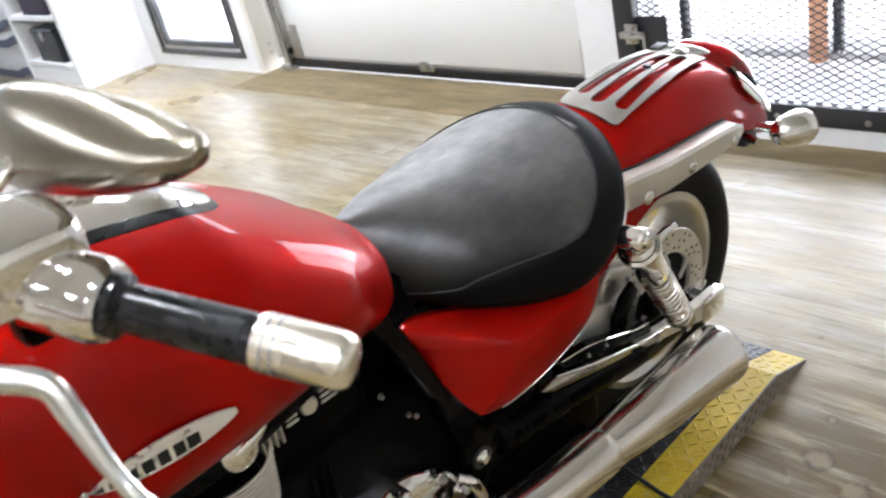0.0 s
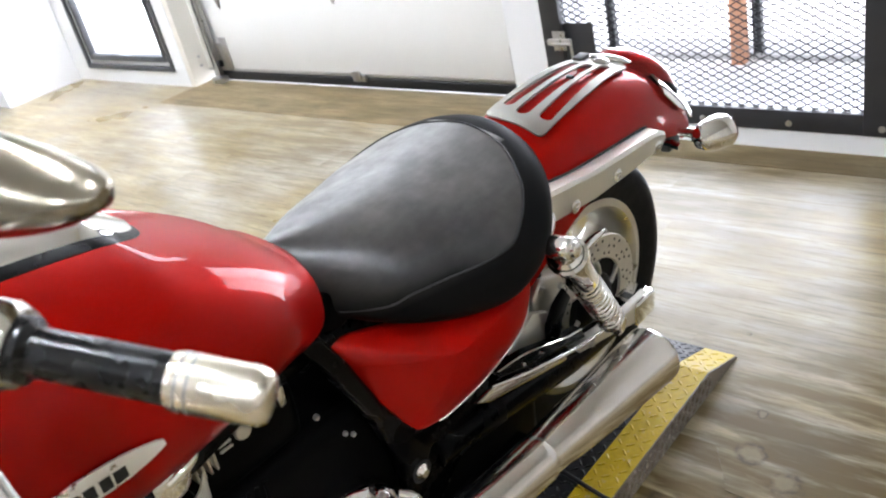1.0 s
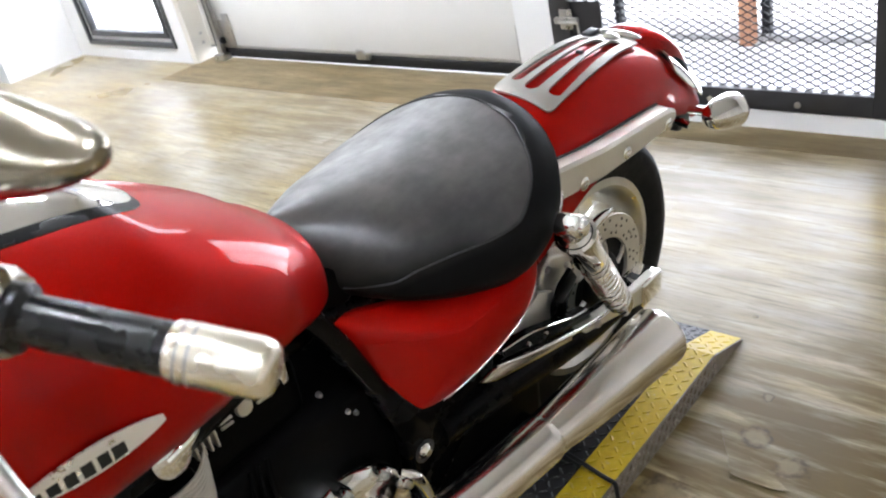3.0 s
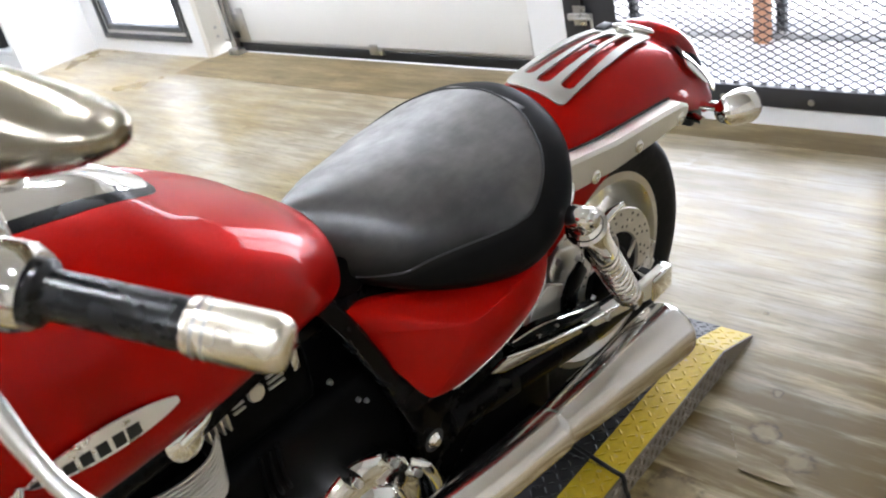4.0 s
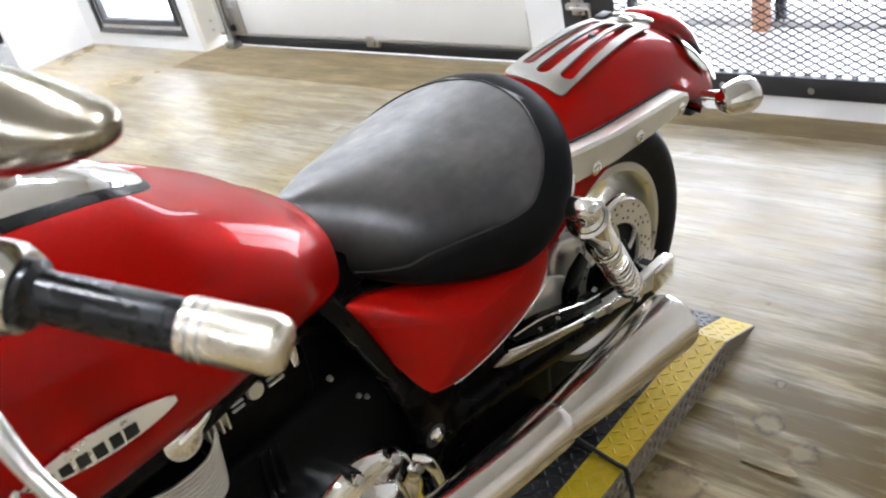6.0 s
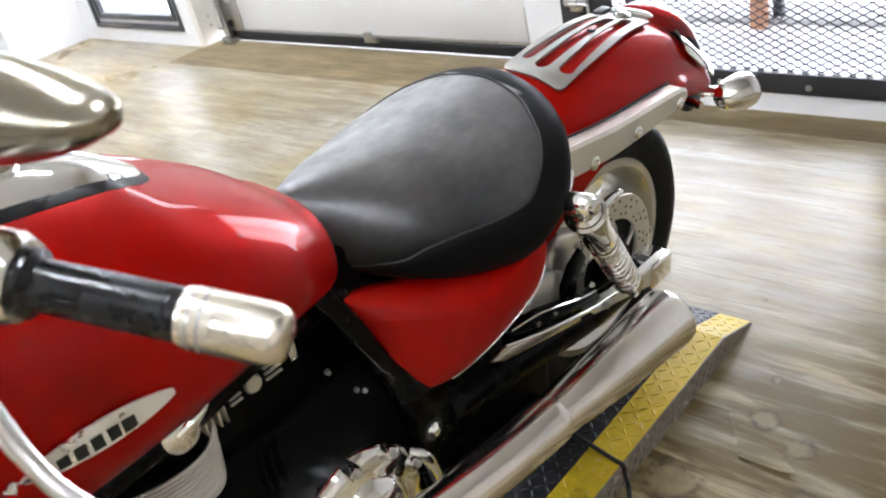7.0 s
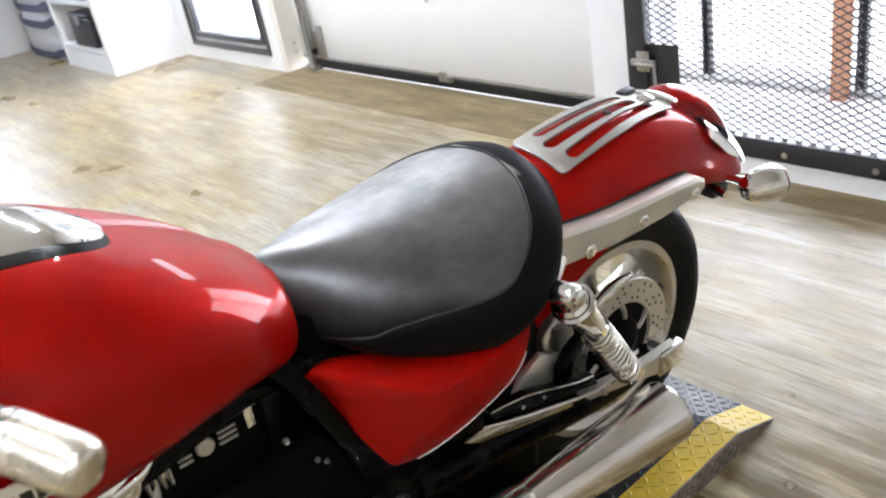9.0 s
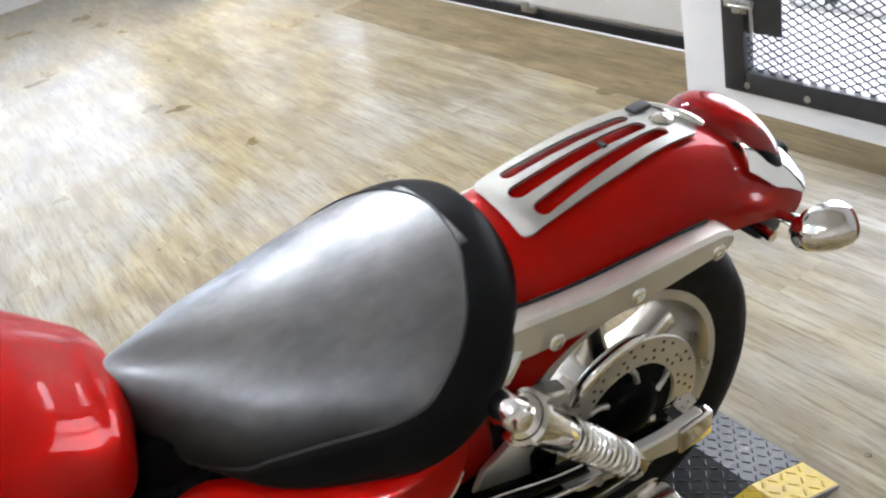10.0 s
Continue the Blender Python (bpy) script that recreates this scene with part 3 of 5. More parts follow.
def door_track():
    t = thing("door_track", pose(-4.74, 3.16, 0), "galvanised vertical track with a bottom bracket beside the garage door", "door track")
    bm = box_bm(-0.03, 0.03, -0.05, -0.045, 0.05, 2.3)
    box_bm(-0.03, -0.025, -0.05, 0.0, 0.05, 2.3, bm=bm)
    box_bm(0.025, 0.03, -0.05, -0.02, 0.05, 2.3, bm=bm)
    part("channel", bm, STEEL, t, smooth=False)
    part("foot", box_bm(-0.06, 0.05, -0.07, 0.0, 0.0, 0.04, 0.005), STEEL, t, "metal foot bracket")
    bm = box_bm(0.03, 0.12, -0.02, -0.005, 0.08, 0.26, 0.004)
    part("bottom_bracket", bm, STEEL, t)
    part("roller", turned_bm([(0.0, -0.01), (0.022, -0.01), (0.022, 0.01), (0.0, 0.01)], (0.05, -0.03, 0.13), (1, 0, 0), 20), RUBBER, t, "black roller")
    part("cable", tube_bm([(0.0, -0.06, 0.1), (0.01, -0.06, 1.0), (0.0, -0.06, 2.3)], 0.003, 8), BLACKSTEEL, t, "dark lifting cable")
    for z in (0.14, 0.2):
        part("bolt", turned_bm([(0.0, 0), (0.01, 0), (0.01, 0.006), (0.0, 0.008)], (-0.07, -0.1, z), (-1, 0, 0), 10), STEEL, t)


door_track()


def mesh_gate():
    g = tagged(new("door_2"), "black steel gate with expanded metal mesh and a bolt lock", "gate", kind="structure")
    y0, y1 = GATE_Y - 0.012, GATE_Y + 0.04
    x0, x1, z0, z1 = gate_hole
    part("gate_post", box_bm(x0, x0 + 0.09, y0, y1, z0, z1, 0.004), BLACKSTEEL, g)
    part("gate_post", box_bm(x1 - 0.09, x1, y0, y1, z0, z1, 0.004), BLACKSTEEL, g)
    part("gate_rail", box_bm(x0 + 0.09, x1 - 0.09, y0 + 0.002, y1, z0, z0 + 0.075, 0.004), BLACKSTEEL, g)
    part("gate_rail", box_bm(x0 + 0.09, x1 - 0.09, y0 + 0.002, y1, z1 - 0.075, z1, 0.004), BLACKSTEEL, g)
    part("lock_plate", box_bm(x0 + 0.09, x0 + 0.23, y0 + 0.018, y0 + 0.022, 0.29, 0.465), BLACKSTEEL, g, "black lock plate")
    # rows of zigzag strands
    bm = bmesh.new()
    lw, sw, th = 0.052, 0.027, 0.0044
    a0, a1 = x0 + 0.085, x1 - 0.085
    ya = GATE_Y + 0.012
    for r in range(int((z1 - z0 - 0.12) / (sw / 2)) + 1):
        zb = z0 + 0.06 + r * sw / 2
        n = int((a1 - a0) / (lw / 2))
        prev = None
        for k in range(n + 1):
            x = a0 + k * lw / 2
            z = zb + (sw / 4 if (k + r) % 2 else -sw / 4)
            yy = ya + (0.002 if (k + r) % 2 else -0.002)
            cur = [bm.verts.new((x, yy + dy, z + dz)) for dy, dz in ((-0.002, -th / 2), (0.002, -th / 2), (0.002, th / 2), (-0.002, th / 2))]
            if prev:
                for i in range(4):
                    bm.faces.new((prev[i], prev[(i + 1) % 4], cur[(i + 1) % 4], cur[i]))
            prev = cur
    part("wire_mesh", bm, MESHBLACK, g, "black expanded metal mesh", smooth=False)["kind"] = "stuff"
    bolt = box_bm(x0 + 0.03, x0 + 0.14, y0 - 0.02, y0, 0.385, 0.41, 0.004)
    part("bolt_body", bolt, STEEL, g, "steel slide bolt")
    part("bolt_bar", tube_bm([(x0 + 0.06, y0 - 0.03, 0.395), (x0 + 0.14, y0 - 0.03, 0.395), (x0 + 0.15, y0 - 0.03, 0.38), (x0 + 0.152, y0 - 0.03, 0.30)], 0.006, 10), STEEL, g)
    part("bolt_plate", box_bm(x0 + 0.05, x0 + 0.11, y0 - 0.006, y0 - 0.001, 0.36, 0.44, 0.002), STEEL, g)
    for x in (x0 + 0.10, -1.52, -1.19, -0.87, x1 - 0.03):
        part("screw", turned_bm([(0.0, 0), (0.012, 0), (0.011, 0.004), (0.0, 0.007)], (x, y0, z0 + 0.03), (0, -1, 0), 14), STEEL, g)


mesh_gate()


def cage_post(x, y, label):
    p = thing("cage_post", pose(x, y, -0.01), label, "post")
    for dx, dy in ((0.0, 0.0), (0.035, 0.0), (0.0, 0.035)):
        part("angle_bar", box_bm(dx, dx + 0.006, dy, dy + 0.03, 0.0, 2.4), BLACKSTEEL, p, smooth=False)
    part("mesh_strip", box_bm(0.0, 0.04, 0.03, 0.034, 0.0, 2.4), BLACKSTEEL, p, smooth=False)


cage_post(-2.14, 3.76, "black steel corner post of the outdoor cage")
cage_post(-1.385, 3.76, "black steel post beside the terracotta column")
col = thing("column", pose(-1.430, 3.72, -0.01), "terracotta rendered column outside the gate", "column")
part("shaft", box_bm(-0.032, 0.032, -0.032, 0.032, 0, 2.6, 0.006), BRICK, col)
stp = thing("step", pose(-1.3, 3.85, -0.01), "low grey concrete step outside the gate", "step")
part("slab", box_bm(-1.2, 2.0, -0.09, 0.12, 0, 0.03, 0.006), GREYSTEP, stp)

# ---------------------------------------------------------------- shelf unit and its things


def shelf_unit():
    s = thing("shelf_unit", pose(-6.51, 2.409, 0), "white built-in shelf unit with open cubbies", "shelf unit")
    d, w = 0.605, 1.08
    part("side_panel", box_bm(-0.07, 0.0, 0.0, d, 0.0, 2.2), WALL, s, smooth=False)
    part("side_panel", box_bm(-w, -w + 0.05, 0.0, d, 0.0, 2.2), WALL, s, smooth=False)
    part("back_panel", box_bm(-w + 0.05, -0.07, d - 0.03, d, 0.08, 2.2), WALL, s, smooth=False)
    for z in (0.16, 0.54, 0.95, 1.36, 1.77):
        part("shelf", box_bm(-w + 0.05, -0.07, 0.004, d - 0.03, z, z + 0.035, 0.003), WALL, s)
    part("plinth", box_bm(-w + 0.05, -0.07, 0.006, 0.03, 0.0, 0.155), WALL, s, smooth=False)
    part("top_panel", box_bm(-w, 0.0, 0.0, d, 2.2, 2.24, 0.003), WALL, s)


shelf_unit()


def case(x, y, z, w, d, h, material, label, name, category):
    c = thing(name, pose(x, y, z), label, category)
    part("body", box_bm(-w / 2, w / 2, 0, d, 0.0, h * 0.78, 0.012, 3), material, c)
    part("lid", box_bm(-w / 2 - 0.006, w / 2 + 0.006, -0.006, d + 0.006, h * 0.79, h * 0.9, 0.012, 3), material, c)
    part("handle", tube_bm([(-w * 0.28, d / 2, h * 0.9), (-w * 0.25, d / 2, h), (w * 0.25, d / 2, h), (w * 0.28, d / 2, h * 0.9)], 0.011, 10), STEEL, c, "grey carrying handle")
    part("clasp", box_bm(-0.03, 0.03, -0.016, -0.004, h * 0.6, h * 0.85, 0.004), STEEL, c)


case(-7.02, 2.43, 0.195, 0.46, 0.3, 0.30, BLACKSTEEL, "black plastic toolbox with a grey handle on the shelf", "toolbox", "toolbox")
case(-7.0, 2.43, 0.575, 0.5, 0.3, 0.34, PURPLE, "dark purple bag standing on the shelf", "bag", "bag")


def bale(x, y, z, w, d, h, label):
    b = thing("covered_bundle", pose(x, y, z), label, "bundle")
    rng = random.Random(int(z * 1000) + 5)
    rings = []
    for k in range(13):
        f = k / 12
        r = 1.0 - 0.08 * (2 * f - 1) ** 4 + 0.02 * rng.uniform(-1, 1)
        rings.append([(sgn_pow(math.cos(a), 0.35) * w / 2 * r + 0.012 * math.sin(7 * a + k), d / 2 + sgn_pow(math.sin(a), 0.35) * d / 2 * r, f * h) for a in [2 * math.pi * i / 48 for i in range(48)]])
    part("cover", rings_bm(rings), PALECLOTH, b)
    for f in (0.14, 0.8):
        band = [[(sgn_pow(math.cos(a), 0.35) * (w / 2 + 0.012) + 0.012 * math.sin(7 * a + int(f * 12)), d / 2 + sgn_pow(math.sin(a), 0.35) * (d / 2 + 0.012), f * h + dz + 0.02 * math.sin(5 * a)) for a in [2 * math.pi * i / 48 for i in range(48)]] for dz in (-0.035, 0.035)]
        part("band", rings_bm(band, cap=False), BLUECLOTH, b, "slate blue printed band")


bale(-8.25, 2.44, 0.0, 1.1, 0.5, 0.42, "pale fabric bundle with slate blue bands on the floor")
bale(-8.25, 2.44, 0.425, 1.1, 0.5, 0.40, "pale fabric bundle with slate blue bands stacked above another")

# ceiling downlights in rows of pairs
dl = thing("downlight", pose(-5.0, -2.6, H), "round recessed ceiling downlight, lit", "downlight", "ceiling downlights")
part("bezel", turned_bm([(0.055, 0.0), (0.062, -0.004), (0.06, -0.012), (0.045, -0.012), (0.043, 0.0)], (0, 0, 0), (0, 0, 1), 28, closed=True), WHITE, dl, "white bezel")
part("bulb", turned_bm([(0.0, -0.004), (0.043, -0.004), (0.043, -0.008), (0.0, -0.009)], (0, 0, 0), (0, 0, 1), 24), LAMP, dl, "glowing white lamp")
ROWS = [(-1.9, -5.1, 1.5, 6), (0.1, -5.1, 1.5, 6), (2.1, -6.6, 0.665, 7)]
spots = [(x0 + k * step + pair, y) for y, x0, step, n in ROWS for k in range(n) for pair in (-0.14, 0.14)]
for x, y in spots[1:]:
    copy_thing(dl, pose(x, y, H))
dl.matrix_world = pose(*spots[0], H)


# ---------------------------------------------------------------- lift platform
PL_X0, PL_X1 = -1.22, -0.557        # far and near edges
PL_Y0, PL_FOLD, PL_Y1 = -0.75, 1.505, 1.655
PZ = 0.058
BORDER = 0.08


def deck_z(y):
    return PZ if y <= PL_FOLD else PZ * (PL_Y1 - y) / (PL_Y1 - PL_FOLD) + 0.004 * (y - PL_FOLD) / (PL_Y1 - PL_FOLD)


def slab_bm(x0, x1, y0, y1, low=0.0):
    bm = bmesh.new()
    ys = [y0, y1] if y1 <= PL_FOLD or y0 >= PL_FOLD else [y0, PL_FOLD, y1]
    rings = [[(x0, y, deck_z(y)), (x1, y, deck_z(y)), (x1, y, low), (x0, y, low)] for y in ys]
    return rings_bm(rings, bm=bm)


def treads_bm(x0, x1, y0, y1, pitch, seed, side=None):
    """Raised lozenges in alternating directions; side: on the upright face at that x."""
    bm = bmesh.new()
    rng = random.Random(seed)
    L, W, Hh = pitch * 0.46, pitch * 0.14, 0.0022
    nx, ny = int((x1 - x0) / pitch) + 1, int((y1 - y0) / pitch) + 1
    for i in range(nx):
        for j in range(ny):
            cx, cy = x0 + (i + 0.5) * pitch, y0 + (j + 0.5) * pitch
            if cx > x1 - L * 0.6 or cy > y1 - L * 0.5:
                continue
            a = radians(45 if (i + j) % 2 else -45) + rng.uniform(-0.04, 0.04)
            pts = []
            for px_, py_, h in ((-L, 0, 0), (-L * 0.5, W, 0), (L * 0.5, W, 0), (L, 0, 0), (L * 0.5, -W, 0), (-L * 0.5, -W, 0), (-L * 0.55, 0, Hh), (L * 0.55, 0, Hh)):
                x, y = cx + px_ * math.cos(a) - py_ * math.sin(a), cy + px_ * math.sin(a) + py_ * math.cos(a)
                pts.append((x, y, deck_z(y) + h - 0.0002) if side is None else (side + 1.7 * h, y, x))
            v = [bm.verts.new(p) for p in pts]
            for f in ((0, 1, 6), (1, 2, 7, 6), (2, 3, 7), (3, 4, 7), (4, 5, 6, 7), (5, 0, 6)):
                bm.faces.new([v[k] for k in f])
    return bm


def platform():
    p = thing("lift_platform", pose(0, 0, 0), "low chequer plate motorcycle lift platform with yellow borders on the floor", "lift platform")
    xi0, xi1 = PL_X0 + BORDER, PL_X1 - BORDER
    seams = [PL_Y0, 0.16, 1.05, PL_Y1]
    for a, b in zip(seams, seams[1:]):
        deck = part("deck_plate", slab_bm(xi0 + 0.001, xi1 - 0.001, a + 0.002, b - 0.002), GREYPLATE, p, "dark grey chequer plate deck", smooth=False)
        for x0, x1 in ((PL_X0, xi0), (xi1, PL_X1)):
            part("border_plate", slab_bm(x0, x1, a + 0.002, b - 0.002, 0.001), YELLOW, p, "worn yellow chequer plate border", smooth=False)
    part("deck_treads", treads_bm(xi0, xi1, 0.2, PL_Y1 - 0.005, 0.022, 3), GREYPLATE, p, "raised grey tread pattern", smooth=False)["kind"] = "stuff"
    part("border_treads", treads_bm(xi1, PL_X1, 0.2, PL_Y1 - 0.005, 0.0262, 4), YELLOW, p, "raised yellow tread pattern", smooth=False)["kind"] = "stuff"
    # bare side plate
    bm = bmesh.new()
    rings = [[(PL_X1 + 0.0005, y, deck_z(y) - 0.001), (PL_X1 + 0.0035, y, deck_z(y) - 0.001), (PL_X1 + 0.0035, y, 0.0), (PL_X1 + 0.0005, y, 0.0)] for y in (PL_Y0, PL_FOLD, PL_Y1 - 0.004)]
    part("side_plate", rings_bm(rings, bm=bm), SIDEPLATE, p, "bare metal chequer plate side", smooth=False)
    part("side_treads", treads_bm(0.004, PZ - 0.004, 0.2, PL_FOLD, 0.017, 5, side=PL_X1 + 0.0033), SIDEPLATE, p, "raised bare metal tread pattern", smooth=False)["kind"] = "stuff"


platform()

cb = thing("cable", pose(0, 0, 0), "thin black cable lying across the platform border", "cable")
part("sheath", tube_bm([(-0.95, 1.12, PZ + 0.006), (-0.80, 1.09, PZ + 0.006), (-0.68, 1.068, PZ + 0.006), (-0.575, 1.047, PZ + 0.006), (-0.549, 1.043, PZ + 0.004), (-0.546, 1.042, 0.03), (-0.54, 1.04, 0.007), (-0.50, 0.98, 0.006)], 0.005, 10), RUBBER, cb)

# ---------------------------------------------------------------- motorcycle
LEAN, YAW = radians(7.0), radians(2.0)
XH, UPZ = Vector((math.cos(YAW), -math.sin(YAW), 0)), Vector((0, 0, 1))
AX = XH * math.cos(LEAN) - UPZ * math.sin(LEAN)
AY = Vector((math.sin(YAW), math.cos(YAW), 0))
AZ = XH * math.sin(LEAN) + UPZ * math.cos(LEAN)
bike_pose = Matrix(((AX.x, AY.x, AZ.x, -0.828), (AX.y, AY.y, AZ.y, 1.305), (AX.z, AY.z, AZ.z, 0.060), (0, 0, 0, 1)))
bike = thing("motorcycle", bike_pose, "red cruiser motorcycle with chrome trim on the platform", "motorcycle")

# fuel tank: y, half width, top, widest height, bottom
TANK = [(-0.680, 0.049, 0.813, 0.792, 0.772), (-0.696, 0.107, 0.828, 0.786, 0.745), (-0.716, 0.141, 0.842, 0.772, 0.720), (-0.759, 0.172, 0.881, 0.784, 0.723), (-0.809, 0.199, 0.914, 0.804, 0.738),
        (-0.875, 0.216, 0.953, 0.812, 0.735), (-0.970, 0.219, 1.000, 0.812, 0.711), (-1.150, 0.211, 1.036, 0.806, 0.690), (-1.300, 0.199, 1.018, 0.805, 0.700), (-1.400, 0.150, 0.970, 0.825, 0.730), (-1.440, 0.070, 0.910, 0.840, 0.780)]


def tank_exp(y):
    """The tank's shoulders grow squarer towards the front."""
    f = max(0.0, min(1.0, (-0.80 - y) / 0.30))
    return 2.4 + 0.3 * f * f * (3 - 2 * f)


bm = loft_bm(TANK, 10, 96, tank_exp, 2.7)
for _ in range(4):
    bmesh.ops.smooth_vert(bm, verts=bm.verts[:], factor=0.5, use_axis_x=True, use_axis_y=True, use_axis_z=True)
tank = part("fuel_tank", bm, RED, bike, "glossy candy red fuel tank")


def tank_point(y, a, lift=0.0):
    """Point on the tank at y and section angle a in degrees (90: top)."""
    rows = smooth_rows(TANK, 12)
    r = row_at(rows, y)
    c, s = math.cos(radians(a)), math.sin(radians(a))
    e = tank_exp(y) if s >= 0 else 2.7
    h = (r[2] - r[3]) if s >= 0 else (r[3] - r[4])
    return Vector(((r[1] + lift) * sgn_pow(c, 2 / e), y, r[3] + (h + lift) * sgn_pow(s, 2 / e)))


def tank_badge(side):
    """Silver winged plate with dark bars for its lettering."""
    def fn(s, t):
        y = -1.006 - 0.178 * s
        half = 0.017 * (math.sin(math.pi * min(1, s * 1.08 + 0.02)) ** 0.6) if s < 0.93 else 0.017 * max(0, (1 - s) / 0.07) * 0.6
        z = 0.820 + 0.006 * s + (2 * t - 1) * half * (1.0 if t > 0.5 else 1.0)
        row = row_at(smooth_rows(TANK, 12), y)
        q = max(-0.98, min(0.98, (z - row[3]) / ((row[2] - row[3]) if z > row[3] else (row[3] - row[4]))))
        e = tank_exp(y) if q >= 0 else 2.7
        u = row[1] * (1 - abs(q) ** e) ** (1 / e) + 0.004
        return (side * u, y, z)
    b = part("badge", patch_bm(fn, 40, 6, 0.003), BADGE, tank, "brushed silver winged badge")
    for k in range(7):
        s0 = 0.26 + k * 0.098
        bm = bmesh.new()
        g = []
        for i in (0, 1):
            for j in (0, 1):
                q = Vector(fn(s0 + (0.070 if k else 0.082) * i, 0.10 + (0.50 if k < 6 else 0.58) * j))
                g.append(bm.verts.new((q.x + side * 0.0034, q.y, q.z)))
        bm.faces.new((g[0], g[1], g[3], g[2]))
        bmesh.ops.solidify(bm, geom=bm.faces[:], thickness=0.001)
        part("bar", bm, INK, b, "dark lettering bar")


tank_badge(1)

# chrome console on the tank with its rubber edge
CON = [(-0.872, 0.006), (-0.875, 0.022), (-0.884, 0.038), (-0.902, 0.052), (-0.935, 0.066), (-0.98, 0.076), (-1.05, 0.084), (-1.13, 0.088), (-1.22, 0.085), (-1.30, 0.06), (-1.33, 0.01)]


def console_bm(grow, lift, drop):
    rows = smooth_rows(CON, 5)
    prof = smooth_rows(TANK, 12)
    rings = []
    for y, hw in rows:
        r = row_at(prof, y)
        hw = max(0.003, hw) + grow
        ring = []
        for i in range(17):
            f = -1 + 2 * i / 16
            u = hw * f
            q = abs(u) / r[1]
            w = r[3] + (r[2] - r[3]) * (1 - q ** tank_exp(y)) ** (1 / tank_exp(y))
            ring.append((u, y, w + lift * (1 - f ** 4) * min(1.0, max(0.05, (-0.866 - y) / 0.07)) ** 0.6))
        for i in range(17):
            f = 1 - 2 * i / 16
            u = hw * f
            q = abs(u) / r[1]
            w = r[3] + (r[2] - r[3]) * (1 - q ** tank_exp(y)) ** (1 / tank_exp(y))
            ring.append((u, y, w - drop))
        rings.append(ring)
    return rings_bm(rings)


cons = part("tank_console", console_bm(0.0, 0.013, 0.004), CHROME, tank, "chrome tank console")
part("rubber_edge", console_bm(0.0165, 0.003, 0.014), BLACKGLOSS, cons, "black rubber edging")
for y, r in ((-1.02, 0.030), (-1.15, 0.040)):
    c = tank_point(y, 90)
    part("filler_cap", turned_bm([(0.0, 0.022), (r * 0.7, 0.021), (r * 0.95, 0.015), (r, 0.008), (r, 0.0), (0.0, 0.0)], c + Vector((0, 0, 0.008)), (0, 0.12, 1), 32), CHROME, cons, "domed chrome cap")

# seat: lower shell, then the raised cushion with its seam
SEAT = [(-0.694, 0.018, 0.806, 0.765, 0.745), (-0.688, 0.044, 0.819, 0.752, 0.722), (-0.660, 0.080, 0.821, 0.722, 0.684), (-0.620, 0.124, 0.819, 0.694, 0.662), (-0.575, 0.163, 0.816, 0.676, 0.640), (-0.500, 0.198, 0.812, 0.668, 0.598),
        (-0.410, 0.230, 0.810, 0.668, 0.578), (-0.320, 0.221, 0.814, 0.696, 0.590), (-0.262, 0.185, 0.818, 0.735, 0.614), (-0.222, 0.137, 0.818, 0.755, 0.627), (-0.198, 0.092, 0.803, 0.745, 0.641), (-0.191, 0.030, 0.735, 0.700, 0.660)]
SEAT_TOP, SEAT_LOW = 1.95, 2.2
SEAT_U = 0.006
bm = loft_bm(SEAT, 7, 72, SEAT_TOP, SEAT_LOW, off=SEAT_U)
for _ in range(3):
    bmesh.ops.smooth_vert(bm, verts=bm.verts[:], factor=0.5, use_axis_x=True, use_axis_y=True, use_axis_z=True)
seat = part("seat", bm, LEATHER, bike, "broad black leather solo seat")


def seat_side(side, y, w, lift):
    """Point of the seat's skin at y and height w; None: its crown."""
    r = row_at(smooth_rows(SEAT, 14), y)
    if w is None:
        return (SEAT_U, y, r[2] + lift)
    q = (w - r[3]) / ((r[2] - r[3]) if w > r[3] else (r[3] - r[4]))
    e = SEAT_TOP if q >= 0 else SEAT_LOW
    return (SEAT_U + side * (r[1] * max(0.0, 1 - min(0.999, abs(q)) ** e) ** (1 / e) + lift), y, w)


pipe = [seat_side(1, y, w, 0.0006) for y, w in SEAM] + [seat_side(1, -0.251, None, 0.0006)] + [seat_side(-1, y, w, 0.0006) for y, w in SEAM[::-1]]
part("piping", tube_bm(pipe, 0.0019, 8, 5), THREAD, seat, "grey stitched piping")

# red side panels below the seat


